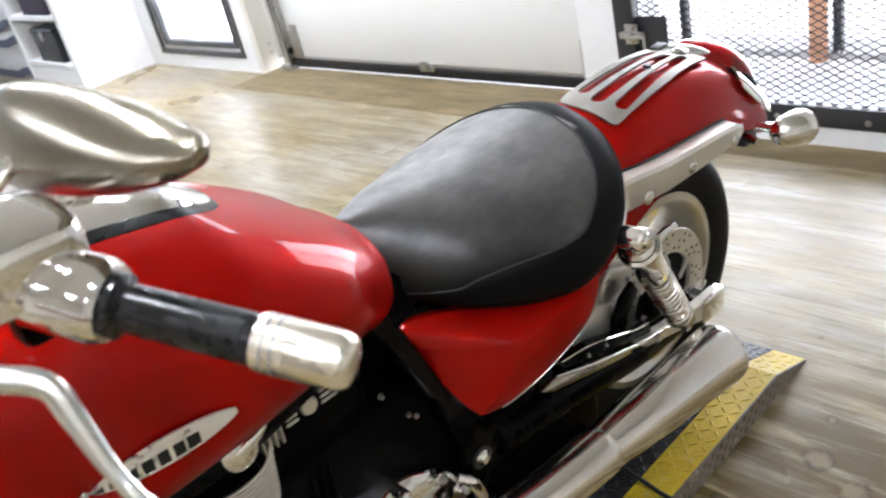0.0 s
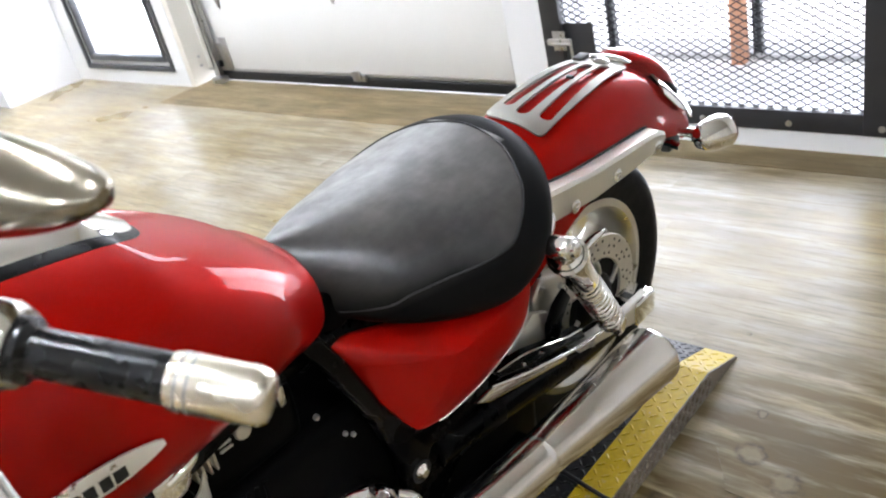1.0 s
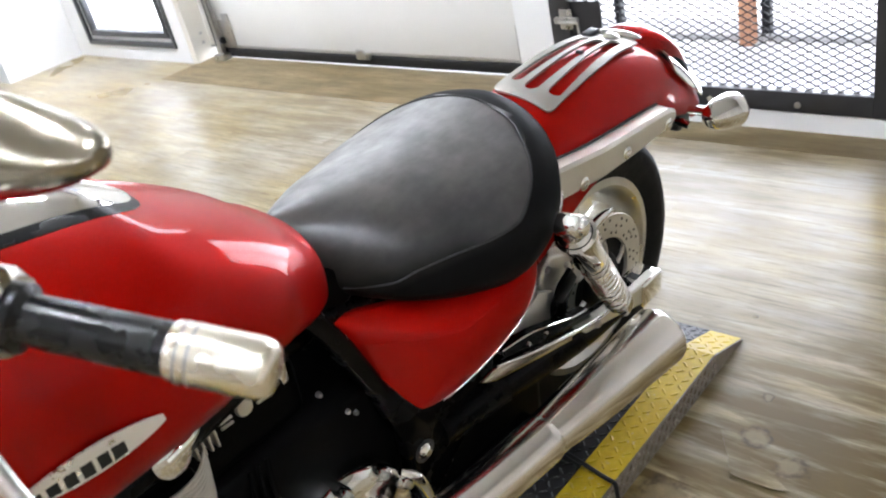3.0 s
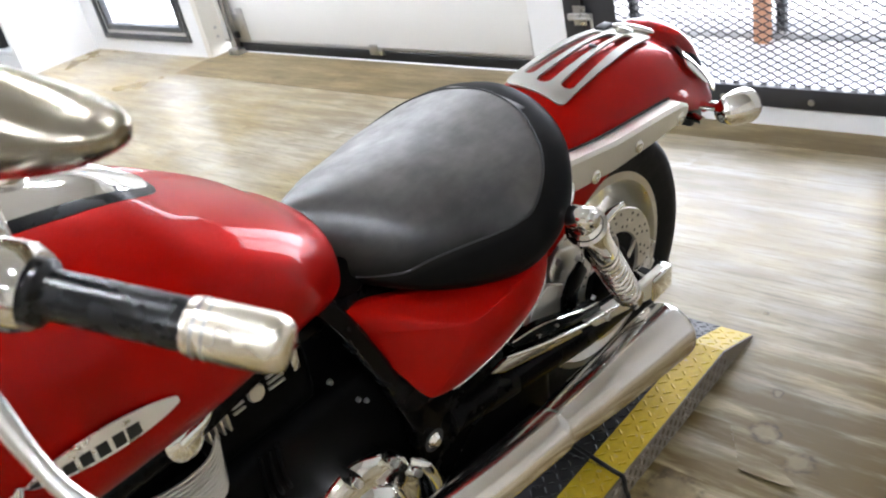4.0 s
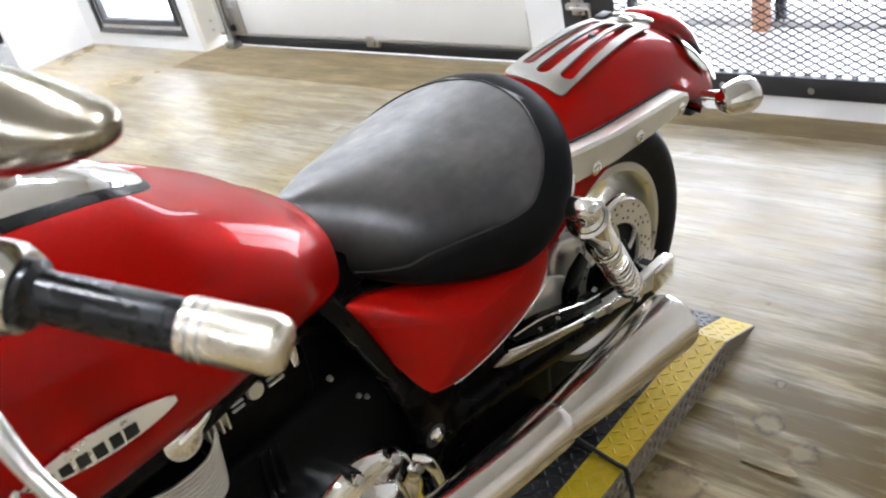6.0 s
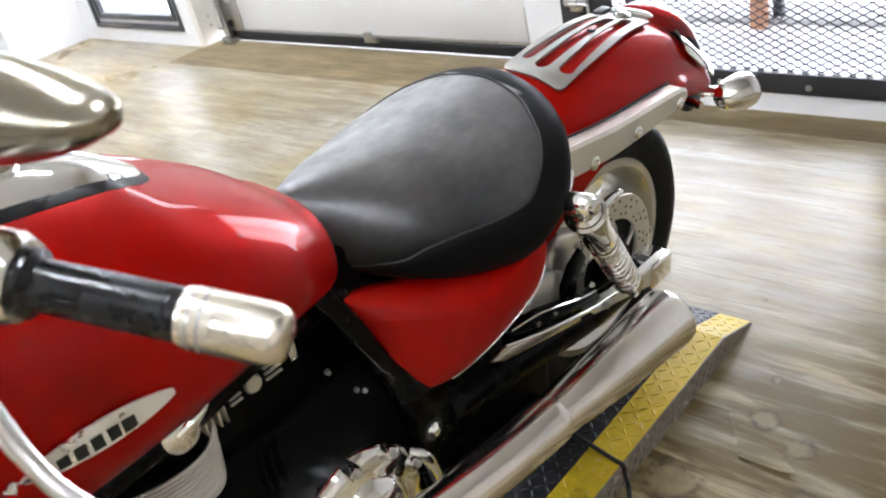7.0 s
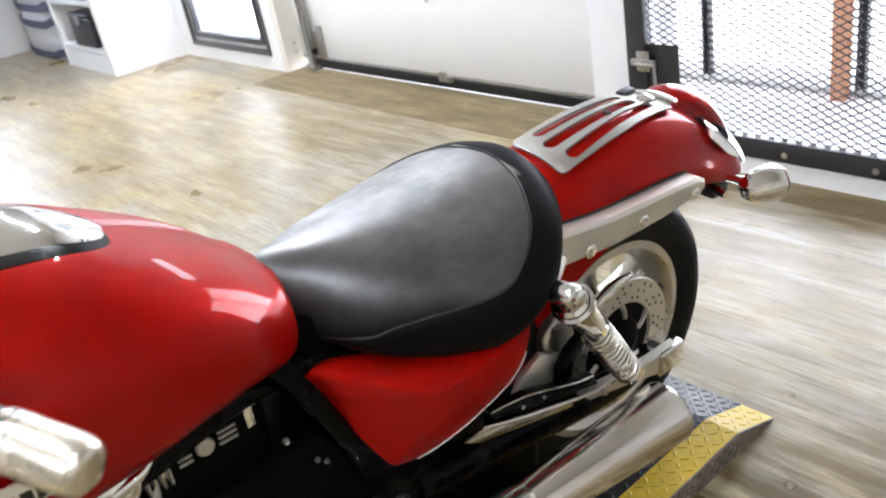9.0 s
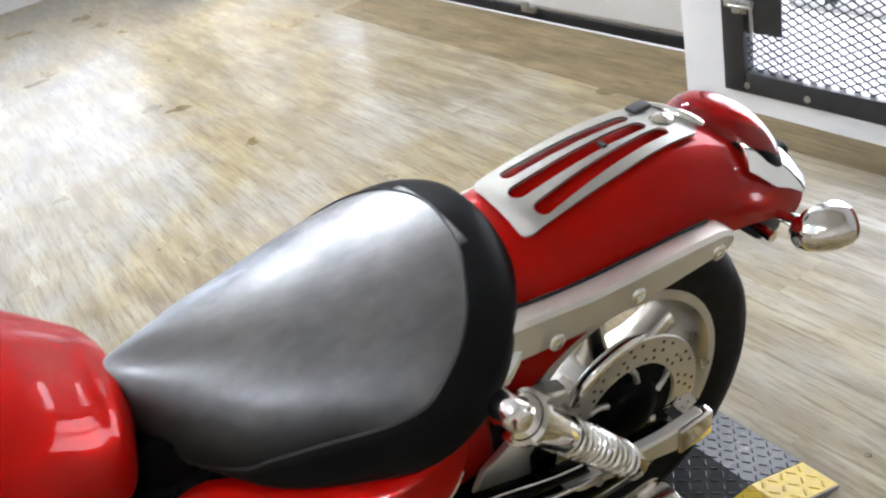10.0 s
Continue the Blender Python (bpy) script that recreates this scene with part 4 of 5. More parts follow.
def side_panel(side):
    """Domed plate on a rounded triangle, leaning outwards to the rear."""
    edge = [(-0.697, 0.640), (-0.680, 0.668), (-0.55, 0.648), (-0.45, 0.634), (-0.372, 0.634), (-0.366, 0.615), (-0.405, 0.565), (-0.48, 0.525), (-0.56, 0.498), (-0.615, 0.492), (-0.635, 0.505), (-0.66, 0.56), (-0.685, 0.62)]
    edge = smooth_rows(edge[-1:] + edge + edge[:2], 6)[6:-6]
    edge = edge[:-1]
    A, B, C = Vector((0.096, -0.675, 0.665)), Vector((0.212, -0.375, 0.615)), Vector((0.180, -0.622, 0.50))
    nrm = (B - A).cross(C - A)
    cy, cz = -0.545, 0.597

    def skin(k, bulge, inset=0.0):
        ring = []
        for y, z in edge:
            yy, zz = cy + (y - cy) * k, cz + (z - cz) * k
            u = A.x - (nrm.y * (yy - A.y) + nrm.z * (zz - A.z)) / nrm.x
            ring.append((side * (u + bulge - inset), yy, zz))
        return ring
    rings = [skin(0.97, 0.0, 0.016), skin(1.0, 0.0, 0.008), skin(1.0, 0.0)] + [skin(k, 0.040 * (1 - k ** 1.9) ** 0.9) for k in (0.985, 0.95, 0.9, 0.82, 0.72, 0.6, 0.45, 0.3, 0.18, 0.09, 0.03)]
    b = part("side_panel", rings_bm(rings), RED, bike, "rounded triangular glossy red side panel")
    lip = [p for p, (y, z) in zip(skin(1.0, 0.001), edge) if z < 0.60 and y > -0.60]
    part("edge_trim", tube_bm(lip, 0.0013, 8, 1), SATIN, b, "thin bright edge")


side_panel(1)
side_panel(-1)

# rear fender: path point (y, z), half width, depth of the skirts
FEN = [(-0.36, 0.745, 0.122, 0.195), (-0.22, 0.790, 0.126, 0.175), (-0.08, 0.808, 0.127, 0.158), (0.04, 0.808, 0.126, 0.140), (0.14, 0.788, 0.122, 0.135), (0.22, 0.750, 0.116, 0.125),
       (0.29, 0.698, 0.108, 0.105), (0.335, 0.650, 0.101, 0.085), (0.358, 0.615, 0.095, 0.07)]
REAR_U = 0.042


def arch_point(row, i, n, inset=0.0):
    y, z, hw, dep, ty, tz = row
    f = math.pi * i / n
    c, s = math.cos(f), math.sin(f)
    k = 1 - sgn_pow(s, 2 / 2.6)
    down = (-tz, ty)       # outward normal in the y, z plane
    d = dep * k + inset
    return (REAR_U + (hw - inset) * sgn_pow(c, 2 / 2.6), y - down[0] * d, z - down[1] * d)


def fender_rows():
    rows = smooth_rows(FEN, 6)
    out = []
    for i, r in enumerate(rows):
        a, b = rows[max(0, i - 1)], rows[min(len(rows) - 1, i + 1)]
        t = Vector((b[0] - a[0], b[1] - a[1])).normalized()
        out.append((*r, t.x, t.y))
    return out


def fender_bm():
    n, rings = 40, []
    for row in fender_rows():
        ring = [arch_point(row, i, n) for i in range(n + 1)] + [arch_point(row, i, n, 0.006) for i in range(n, -1, -1)]
        rings.append(ring)
    return rings_bm(rings)


fender = part("rear_fender", fender_bm(), RED, bike, "glossy red rear mudguard")


def fender_top(u, y):
    """Height of the mudguard's outside at u, y near its crown."""
    rows = fender_rows()
    r = row_at(rows, y)
    f = max(-0.999, min(0.999, (u - REAR_U) / r[2]))
    k = (1 - abs(f) ** 2.6) ** (1 / 2.6)
    return r[1] - r[3] * (1 - k)


# chrome slotted plate on the mudguard


def eased(pts, radius, n=7):
    """A closed outline with its corners rounded."""
    out, m = [], len(pts)
    for i in range(m):
        p, a, b = Vector(pts[i]), Vector(pts[i - 1]), Vector(pts[(i + 1) % m])
        p0 = p + (a - p).normalized() * min(radius, (a - p).length / 2)
        p1 = p + (b - p).normalized() * min(radius, (b - p).length / 2)
        out += [tuple(p0 * (1 - f) ** 2 + p * 2 * f * (1 - f) + p1 * f * f) for f in [k / n for k in range(n + 1)]]
    return out


def finely(pts, step=0.008):
    """Closed outline cut into short steps."""
    out = []
    for i, p in enumerate(pts):
        a, b = Vector(p), Vector(pts[(i + 1) % len(pts)])
        m = max(1, int((b - a).length / step))
        out += [tuple(a.lerp(b, k / m)) for k in range(m)]
    return out


def slot(a, b, ra, rb, n=10):
    a, b = Vector(a), Vector(b)
    d = (b - a).normalized()
    w = Vector((-d.y, d.x))
    out = [tuple(b + (w * math.cos(f) + d * math.sin(f)) * rb) for f in [math.pi * k / n for k in range(n + 1)]]
    return out + [tuple(a - (w * math.cos(f) + d * math.sin(f)) * ra) for f in [math.pi * k / n for k in range(n + 1)]]


def rack_bm():
    """Plate with three fanned slots, following the mudguard, its front edge curled down."""
    bm = bmesh.new()
    outer = eased([(-0.056, -0.178), (0.080, -0.187), (0.074, -0.02), (0.058, 0.136), (-0.050, 0.136), (-0.056, -0.02)], 0.020)
    holes = [slot((-0.028, -0.132), (-0.020, 0.060), 0.0115, 0.0095), slot((0.014, -0.146), (0.010, 0.062), 0.0140, 0.0115), slot((0.058, -0.140), (0.038, 0.080), 0.0120, 0.0100)]
    edges = []
    for ring in [outer] + holes:
        vs = [bm.verts.new((u, y, 0)) for u, y in finely(ring)]
        edges += [bm.edges.new((vs[i], vs[(i + 1) % len(vs)])) for i in range(len(vs))]
    bmesh.ops.triangle_fill(bm, use_beauty=True, use_dissolve=False, edges=edges)
    for _ in range(2):
        bmesh.ops.subdivide_edges(bm, edges=[e for e in bm.edges if e.calc_length() > 0.009 and not e.is_boundary], cuts=1, use_grid_fill=False)
        bmesh.ops.triangulate(bm, faces=bm.faces[:])
    for v in bm.verts:
        u, y = v.co.x, v.co.y
        z = max(fender_top(REAR_U + u * 0.9, y), fender_top(REAR_U, y) - 0.03)
        curl = max(0.0, (-0.160 - y) / 0.03)
        v.co = Vector((REAR_U + u, y, z + 0.010 - 0.007 * curl ** 2))
    bm.normal_update()
    if sum(f.normal.z for f in bm.faces) < 0:
        bmesh.ops.reverse_faces(bm, faces=bm.faces[:])
    bmesh.ops.solidify(bm, geom=bm.faces[:], thickness=0.004)
    return bm


rack = part("rack_plate", rack_bm(), PLATEALU, bike, "polished slotted plate on the mudguard")
part("plate_boss", turned_bm([(0.0, 0.009), (0.008, 0.008), (0.014, 0.005), (0.018, 0.0)], (REAR_U + 0.012, 0.106, fender_top(REAR_U, 0.106) + 0.0105), (0, 0.25, 1), 28), CHROME, rack, "domed chrome boss")
part("end_cap", tube_bm([(REAR_U + u, 0.128 + 0.004 * k, fender_top(REAR_U + u * 0.9, 0.13) + 0.011) for k, u in enumerate((-0.046, -0.02, 0.01, 0.036, 0.054))], [0.005, 0.0075, 0.0085, 0.0075, 0.004], 14), CHROME, rack, "rounded chrome end bead")
part("plate_clip", box_bm(REAR_U - 0.042, REAR_U - 0.020, 0.085, 0.118, fender_top(REAR_U - 0.03, 0.1) + 0.010, fender_top(REAR_U - 0.03, 0.1) + 0.019, 0.003), BLACKSTEEL, rack, "small black clip")
part("plate_mark", box_bm(REAR_U + 0.012, REAR_U + 0.026, -0.012, -0.006, fender_top(REAR_U, 0) + 0.008, fender_top(REAR_U, 0) + 0.0135), INK, rack, "small dark mark")

# tail lamp: wide red lens in a chrome shell


def tail_bm(grow, y0, y1, lift, width, drop=0.037):
    rings = []
    for k in range(15):
        s = k / 14
        y = y0 + (y1 - y0) * s
        z = fender_top(REAR_U, y)
        hw = max(0.003, width * math.sin(math.pi * (0.08 + 0.84 * s)) ** 0.75) + grow
        h = max(0.003, lift * math.sin(math.pi * (0.06 + 0.86 * s)) ** 0.7) + grow
        rings.append([(REAR_U + hw * sgn_pow(math.cos(a), 0.9), y, z + h * math.sin(a) - drop) for a in [2 * math.pi * i / 36 for i in range(36)]])
    return rings_bm(rings)


lamp = part("tail_lamp", tail_bm(0.004, 0.148, 0.334, 0.058, 0.097), BLACKENGINE, bike, "black rubber seat of the tail lamp")
part("lens", tail_bm(0.0, 0.150, 0.332, 0.084, 0.097), REDLENS, lamp, "deep red tail lamp lens")
part("reflector", tail_bm(-0.005, 0.160, 0.322, 0.076, 0.089), plain("red_reflector", (0.42, 0.012, 0.008), 0.2, 0.5, var=0.7, scale=45, bump=0.6, bscale=90), lamp, "faceted red reflector")


# chrome cape below the lamp, lying on the mudguard
cape = []
for row in fender_rows():
    if 0.185 < row[0] < 0.345:
        f = min(1.0, (row[0] - 0.185) / 0.08)
        g = 8 - 3 * f
        cape.append([arch_point(row, g + (40 - 2 * g) * i / 30, 40, -0.006) for i in range(31)])
bm = rings_bm(cape, closed=False, cap=False)
bm.normal_update()
bmesh.ops.solidify(bm, geom=bm.faces[:], thickness=0.004)
part("cape", bm, CHROME, lamp, "chrome cape on the mudguard")


def fender_rail(side, u):
    pts = [(-0.300, 0.738), (-0.262, 0.737), (-0.145, 0.723), (0.030, 0.708), (0.080, 0.702), (0.100, 0.692), (0.102, 0.678), (0.086, 0.664), (-0.024, 0.662), (-0.142, 0.666), (-0.255, 0.676), (-0.315, 0.682)]
    bm = outline_bm(pts, side * 0.044, 0, u - side * 0.038, 0.006, 1)
    for v in bm.verts:
        v.co.x -= side * 0.12 * max(0.0, -0.19 - v.co.y)
    r = part("fender_rail", bm, CASTALU, bike, "polished aluminium mudguard rail")
    # thin dark strip in place of the shadow between rail and mudguard
    part("shadow_line", tube_bm([(REAR_U + side * (0.1265 - 0.12 * max(0.0, -0.19 - y)), y, z + 0.002) for y, z in pts[1:5]], 0.0022, 8), RUBBER, r, "dark strip standing for the shadow gap at the mudguard")
    for y, z in ((0.066, 0.684), (-0.078, 0.692), (-0.211, 0.696)):
        b = part("bolt", turned_bm([(0.0, 0.0), (0.0125, 0.0), (0.0125, 0.002), (0.010, 0.004), (0.0055, 0.0045), (0.005, 0.002), (0.0, 0.002)], (u + side * 0.006, y, z - 0.008), (side, 0, 0), 18), CHROME, r, "chrome dome bolt")


fender_rail(1, 0.196)
part("rail_lug", tube_bm([(0.180, -0.262, 0.690), (0.196, -0.295, 0.684), (0.212, -0.325, 0.690)], [0.015, 0.017, 0.014], 16), CHROME, bike, "cast bright lug at the rail end")
fender_rail(-1, -0.115)


def shock(side):
    """Rear shock: chrome eye and upper shroud over a close-wound spring."""
    top, low = Vector((0.03 + side * 0.217, -0.318, 0.680)), Vector((0.03 + side * 0.174, -0.104, 0.366))
    d = (low - top).normalized()
    ln = (low - top).length
    s = part("shock_absorber", turned_bm([(0.0, 0.022), (0.022, 0.022), (0.0285, 0.028), (0.0295, 0.04), (0.0295, 0.135), (0.027, 0.141), (0.0, 0.141)], top, d, 36), CHROME, bike, "chrome shock absorber shroud")
    part("collar", turned_bm([(0.030, 0.030), (0.0355, 0.034), (0.0355, 0.046), (0.030, 0.050)], top, d, 36, closed=True), CHROME, s)
    part("eye", turned_bm([(0.0, -0.020), (0.018, -0.020), (0.020, -0.015), (0.020, 0.018), (0.017, 0.022), (0.014, 0.023), (0.013, 0.029), (0.010, 0.031), (0.0, 0.031)], top, (side, 0.1, 0.12), 28), CHROME, s, "chrome end eye")
    part("eye", turned_bm([(0.0, -0.02), (0.02, -0.02), (0.02, 0.02), (0.0, 0.02)], low, (side, 0, 0), 24), CHROME, s, "chrome end eye")
    turns = 13
    pts = []
    up = d.orthogonal().normalized()
    w = d.cross(up)
    for i in range(turns * 14 + 1):
        a = 2 * math.pi * i / 14
        h = 0.134 + (ln - 0.02 - 0.134) * i / (turns * 14)
        pts.append(tuple(top + d * h + (up * math.cos(a) + w * math.sin(a)) * 0.0236))
    part("spring", tube_bm(pts, 0.0050, 8, 1), BRUSHED, s, "close-wound chrome spring")
    part("damper_rod", turned_bm([(0.0, 0.13), (0.018, 0.13), (0.018, ln - 0.01), (0.0, ln - 0.01)], top, d, 20), BLACKENGINE, s)


shock(1)
shock(-1)

# rear wheel
AXLE = (-0.004, -0.018, 0.323)


def revolve_u(profile, n=72, closed=True):
    """Turn (u, radius) pairs about the axle."""
    return turned_bm([(r, u) for u, r in profile], AXLE, (1, 0, 0), n, closed=closed)


wheel = part("rear_wheel", revolve_u([(0.82 * p, q) for p, q in [(-0.105, 0.205), (-0.105, 0.221), (-0.095, 0.223), (-0.088, 0.206), (-0.05, 0.188), (0.05, 0.188), (0.088, 0.206), (0.095, 0.223), (0.105, 0.221), (0.107, 0.205), (0.100, 0.198), (0.060, 0.180), (-0.060, 0.180), (-0.098, 0.198)]]), SATIN, bike, "satin silver wheel rim")
tyre_prof = [(-0.103, 0.222), (-0.112, 0.240), (-0.119, 0.262), (-0.116, 0.283), (-0.100, 0.301), (-0.07, 0.315), (-0.035, 0.3215), (0, 0.3235), (0.035, 0.3215), (0.07, 0.315), (0.100, 0.301), (0.116, 0.283), (0.119, 0.262), (0.112, 0.240), (0.103, 0.222), (0.06, 0.215), (-0.06, 0.215)]
tyre = part("tyre", revolve_u([(0.84 * p, q) for p, q in tyre_prof], 96), TYRE, wheel, "wide black rear tyre")
# raised tread blocks between slanted grooves
bm = bmesh.new()
for k in range(26):
    for sgn in (-1, 1):
        a0 = 2 * math.pi * (k + (0.5 if sgn > 0 else 0)) / 26
        path = []
        for i in range(5):
            f = i / 4
            u = sgn * (0.010 + 0.070 * f)
            r = 0.3237 - 0.024 * (abs(u) / 0.084) ** 2.2
            a = a0 + 0.16 * f
            path.append((AXLE[0] + u, AXLE[1] + math.cos(a) * r, 0.323 + math.sin(a) * r))
        tube_bm(path, [0.001, 0.0032, 0.0036, 0.003, 0.001], 6, 1, bm=bm)
part("tread_grooves", bm, RUBBER, wheel, "slanted tread ribs")
part("hub", revolve_u([(-0.11, 0.0), (-0.11, 0.05), (-0.07, 0.062), (0.04, 0.062), (0.07, 0.055), (0.08, 0.045), (0.08, 0.0)], 40, closed=False), SATIN, wheel)
for k in range(5):
    a = 2 * math.pi * k / 5 + 0.3
    ca, sa = math.cos(a), math.sin(a)
    rows = []
    for r, hw, hu in ((0.05, 0.026, 0.05), (0.11, 0.020, 0.034), (0.17, 0.022, 0.03), (0.19, 0.03, 0.034)):
        rows.append([(0.005 + hu * sgn_pow(math.cos(b), 0.6), AXLE[1] + ca * r - sa * hw * sgn_pow(math.sin(b), 0.6), 0.323 + sa * r + ca * hw * sgn_pow(math.sin(b), 0.6)) for b in [2 * math.pi * i / 16 for i in range(16)]])
    part("spoke", rings_bm(rows), BRUSHED, wheel, "broad cast spoke")


def disc_bm():
    """Brake disc ring; its rows of round holes are drawn on later as dark discs."""
    return turned_bm([(0.100, 0.106), (0.150, 0.106), (0.152, 0.108), (0.150, 0.111), (0.100, 0.111), (0.098, 0.108)], AXLE, (1, 0, 0), 72, closed=True)


disc = part("brake_disc", disc_bm(), SATIN, wheel, "drilled steel brake disc")
# black discs on the face paint the shade inside the drilled holes
bm = bmesh.new()
for k in range(36):
    for i, r in enumerate((0.110, 0.125, 0.140)):
        if (k + i) % 3 == 2:
            continue
        a = 2 * math.pi * (k + 0.33 * i) / 36
        turned_bm([(0.0, 0.0), (0.0034, 0.0), (0.0034, 0.0008), (0.0, 0.0009)], (0.1109 + AXLE[0], AXLE[1] + math.cos(a) * r, 0.323 + math.sin(a) * r), (1, 0, 0), 8, bm=bm)
part("hole_discs", bm, INK, disc, "dark discs painted for the shade in drilled holes")["kind"] = "stuff"
part("disc_carrier", turned_bm([(0.0, 0.085), (0.099, 0.085), (0.099, 0.104), (0.066, 0.106), (0.060, 0.112), (0.040, 0.116), (0.0, 0.116)], AXLE, (1, 0, 0), 48), BLACKENGINE, disc, "black disc carrier")
for k in range(6):
    a = 2 * math.pi * k / 6 + 0.2
    c, q = math.cos(a), math.sin(a)
    arm = [(AXLE[0] + 0.1075, AXLE[1] + math.cos(a + t) * r, 0.323 + math.sin(a + t) * r) for r, t in ((0.064, 0.0), (0.082, 0.10), (0.098, 0.24))]
    part("carrier_arm", tube_bm(arm, [0.006, 0.005, 0.006], 10, 3), SATIN, disc, "slim steel carrier arm")

# caliper and the bright plates in front of the wheel
cal = part("brake_caliper", outline_bm([(-0.205, 0.505), (-0.141, 0.480), (-0.130, 0.429), (-0.170, 0.400), (-0.236, 0.428), (-0.238, 0.470)], 0.036, 0, 0.082, 0.010, 3), SATIN, bike, "cast silver brake caliper")
part("caliper_bracket", outline_bm([(-0.216, 0.436), (-0.224, 0.360), (-0.287, 0.380), (-0.332, 0.402), (-0.312, 0.436), (-0.262, 0.462)], 0.014, 0, 0.118, 0.004, 2), CASTALU, cal, "pale cast bracket plate")
arc = [(0.112, AXLE[1] + math.cos(a) * 0.168, 0.323 + math.sin(a) * 0.168) for a in [radians(80 + 7 * k) for k in range(9)]]
part("caliper_bridge", tube_bm(arc, [0.005, 0.009, 0.011, 0.012, 0.012, 0.012, 0.012, 0.011, 0.010], 14, 2), CHROME, cal, "curved bright bridge over the disc")
part("bracket_arm", outline_bm([(-0.176, 0.470), (-0.212, 0.452), (-0.236, 0.418), (-0.240, 0.370), (-0.200, 0.356), (-0.190, 0.405), (-0.158, 0.440)], 0.012, 0, 0.134, 0.004, 2), BLACKGLOSS, cal, "gloss black bracket arm")
for y, z in ((-0.216, 0.482), (-0.155, 0.455)):
    part("caliper_bolt", turned_bm([(0.0, 0.008), (0.006, 0.008), (0.008, 0.0)], (0.118, y, z), (1, 0, 0), 12), STEEL, cal)
part("hose", tube_bm([(0.105, -0.20, 0.50), (0.118, -0.245, 0.545), (0.11, -0.29, 0.62)], 0.005, 8), RUBBER, cal, "black brake hose")

# swinging arm, with its bright cover and end block
sw = part("swing_arm", tube_bm([(0.125, -0.56, 0.36), (0.140, -0.40, 0.35), (0.148, -0.2, 0.310), (0.150, -0.02, 0.288), (0.150, 0.05, 0.286)], [0.036, 0.036, 0.032, 0.026, 0.020], 18), BLACKGLOSS, bike, "black swinging arm")
part("swing_arm", tube_bm([(-0.125, -0.56, 0.36), (-0.140, -0.40, 0.35), (-0.150, -0.2, 0.325), (-0.150, 0.05, 0.315)], [0.036, 0.036, 0.036, 0.03], 18), BLACKGLOSS, bike, "black swinging arm")
part("arm_cover", outline_bm([(-0.205, 0.354), (-0.139, 0.346), (-0.080, 0.335), (0.0, 0.322), (0.075, 0.321), (0.090, 0.306), (0.088, 0.278), (0.050, 0.258), (-0.072, 0.298), (-0.181, 0.330)], 0.022, 0, 0.158, 0.004, 1), CASTALU, sw, "polished end cover")
part("axle_block", box_bm(0.126, 0.186, 0.018, 0.094, 0.262, 0.319, 0.006, 3), CHROME, sw, "chrome axle adjuster block")
# black slab on the block's top paints the shade of a recess
part("recess_shade", box_bm(0.136, 0.164, 0.030, 0.050, 0.3165, 0.3198), INK, sw, "black slab for the shade in a recess")
part("cover_bolt", turned_bm([(0.0, 0.008), (0.006, 0.008), (0.008, 0.004), (0.008, 0.0)], (0.180, -0.149, 0.334), (1, 0, 0), 14), STEEL, sw)
part("guard", outline_bm([(-0.424, 0.456), (-0.336, 0.439), (-0.219, 0.393), (-0.165, 0.378), (-0.152, 0.348), (-0.235, 0.372), (-0.333, 0.405), (-0.414, 0.438)], 0.022, 0, 0.150, 0.003, 2), BLACKGLOSS, sw, "gloss black guard above the swinging arm")
# chrome tube drawn for the bright reflection along the gloss guard
part("guard_glint", tube_bm([(0.172, -0.422, 0.456), (0.172, -0.336, 0.439), (0.172, -0.219, 0.393), (0.172, -0.168, 0.379)], 0.0016, 8), CHROME, sw, "thin chrome line for the reflection on the guard edge")
part("arm_strip", tube_bm([(0.182, -0.451, 0.449), (0.184, -0.380, 0.421), (0.184, -0.310, 0.396), (0.184, -0.215, 0.364), (0.184, -0.139, 0.346), (0.182, -0.085, 0.336)], [0.003, 0.0042, 0.0042, 0.0042, 0.0036, 0.002], 12), CHROME, sw, "slim chrome strip")
part("arm_plate", outline_bm([(-0.495, 0.447), (-0.461, 0.425), (-0.325, 0.383), (-0.236, 0.357), (-0.243, 0.376), (-0.375, 0.420), (-0.458, 0.449)], 0.010, 0, 0.176, 0.003, 2), BRUSHED, sw, "long polished side plate")
for y, z in ((-0.352, 0.425), (-0.300, 0.412)):
    part("guard_bolt", turned_bm([(0.0, 0.005), (0.004, 0.005), (0.005, 0.0)], (0.172, y, z), (1, 0, 0), 10), CHROME, sw)
# exhaust
ex = part("muffler", tube_bm([(0.268, -0.470, 0.327), (0.2695, -0.42, 0.3265), (0.276, -0.32, 0.3235), (0.282, -0.2, 0.319), (0.286, -0.105, 0.3155), (0.2865, -0.098, 0.3153)], [0.0385, 0.043, 0.050, 0.056, 0.060, 0.058], 44, 5), EXHAUST, bike, "polished chrome tapered muffler")
# solid black disc paints the dark inside of the muffler's mouth
part("outlet", tube_bm([(0.286, -0.104, 0.3155), (0.2865, -0.094, 0.3152)], [0.050, 0.050], 36, 1), INK, ex, "black disc for the shaded muffler mouth")
part("exhaust_pipe", tube_bm([(0.150, -1.02, 0.300), (0.205, -0.90, 0.318), (0.240, -0.74, 0.331), (0.258, -0.60, 0.330), (0.2675, -0.470, 0.327), (0.2695, -0.444, 0.3267), (0.2698, -0.438, 0.3266)], [0.034, 0.036, 0.039, 0.042, 0.044, 0.043, 0.039], 36), EXHAUST, bike, "polished chrome exhaust pipe")
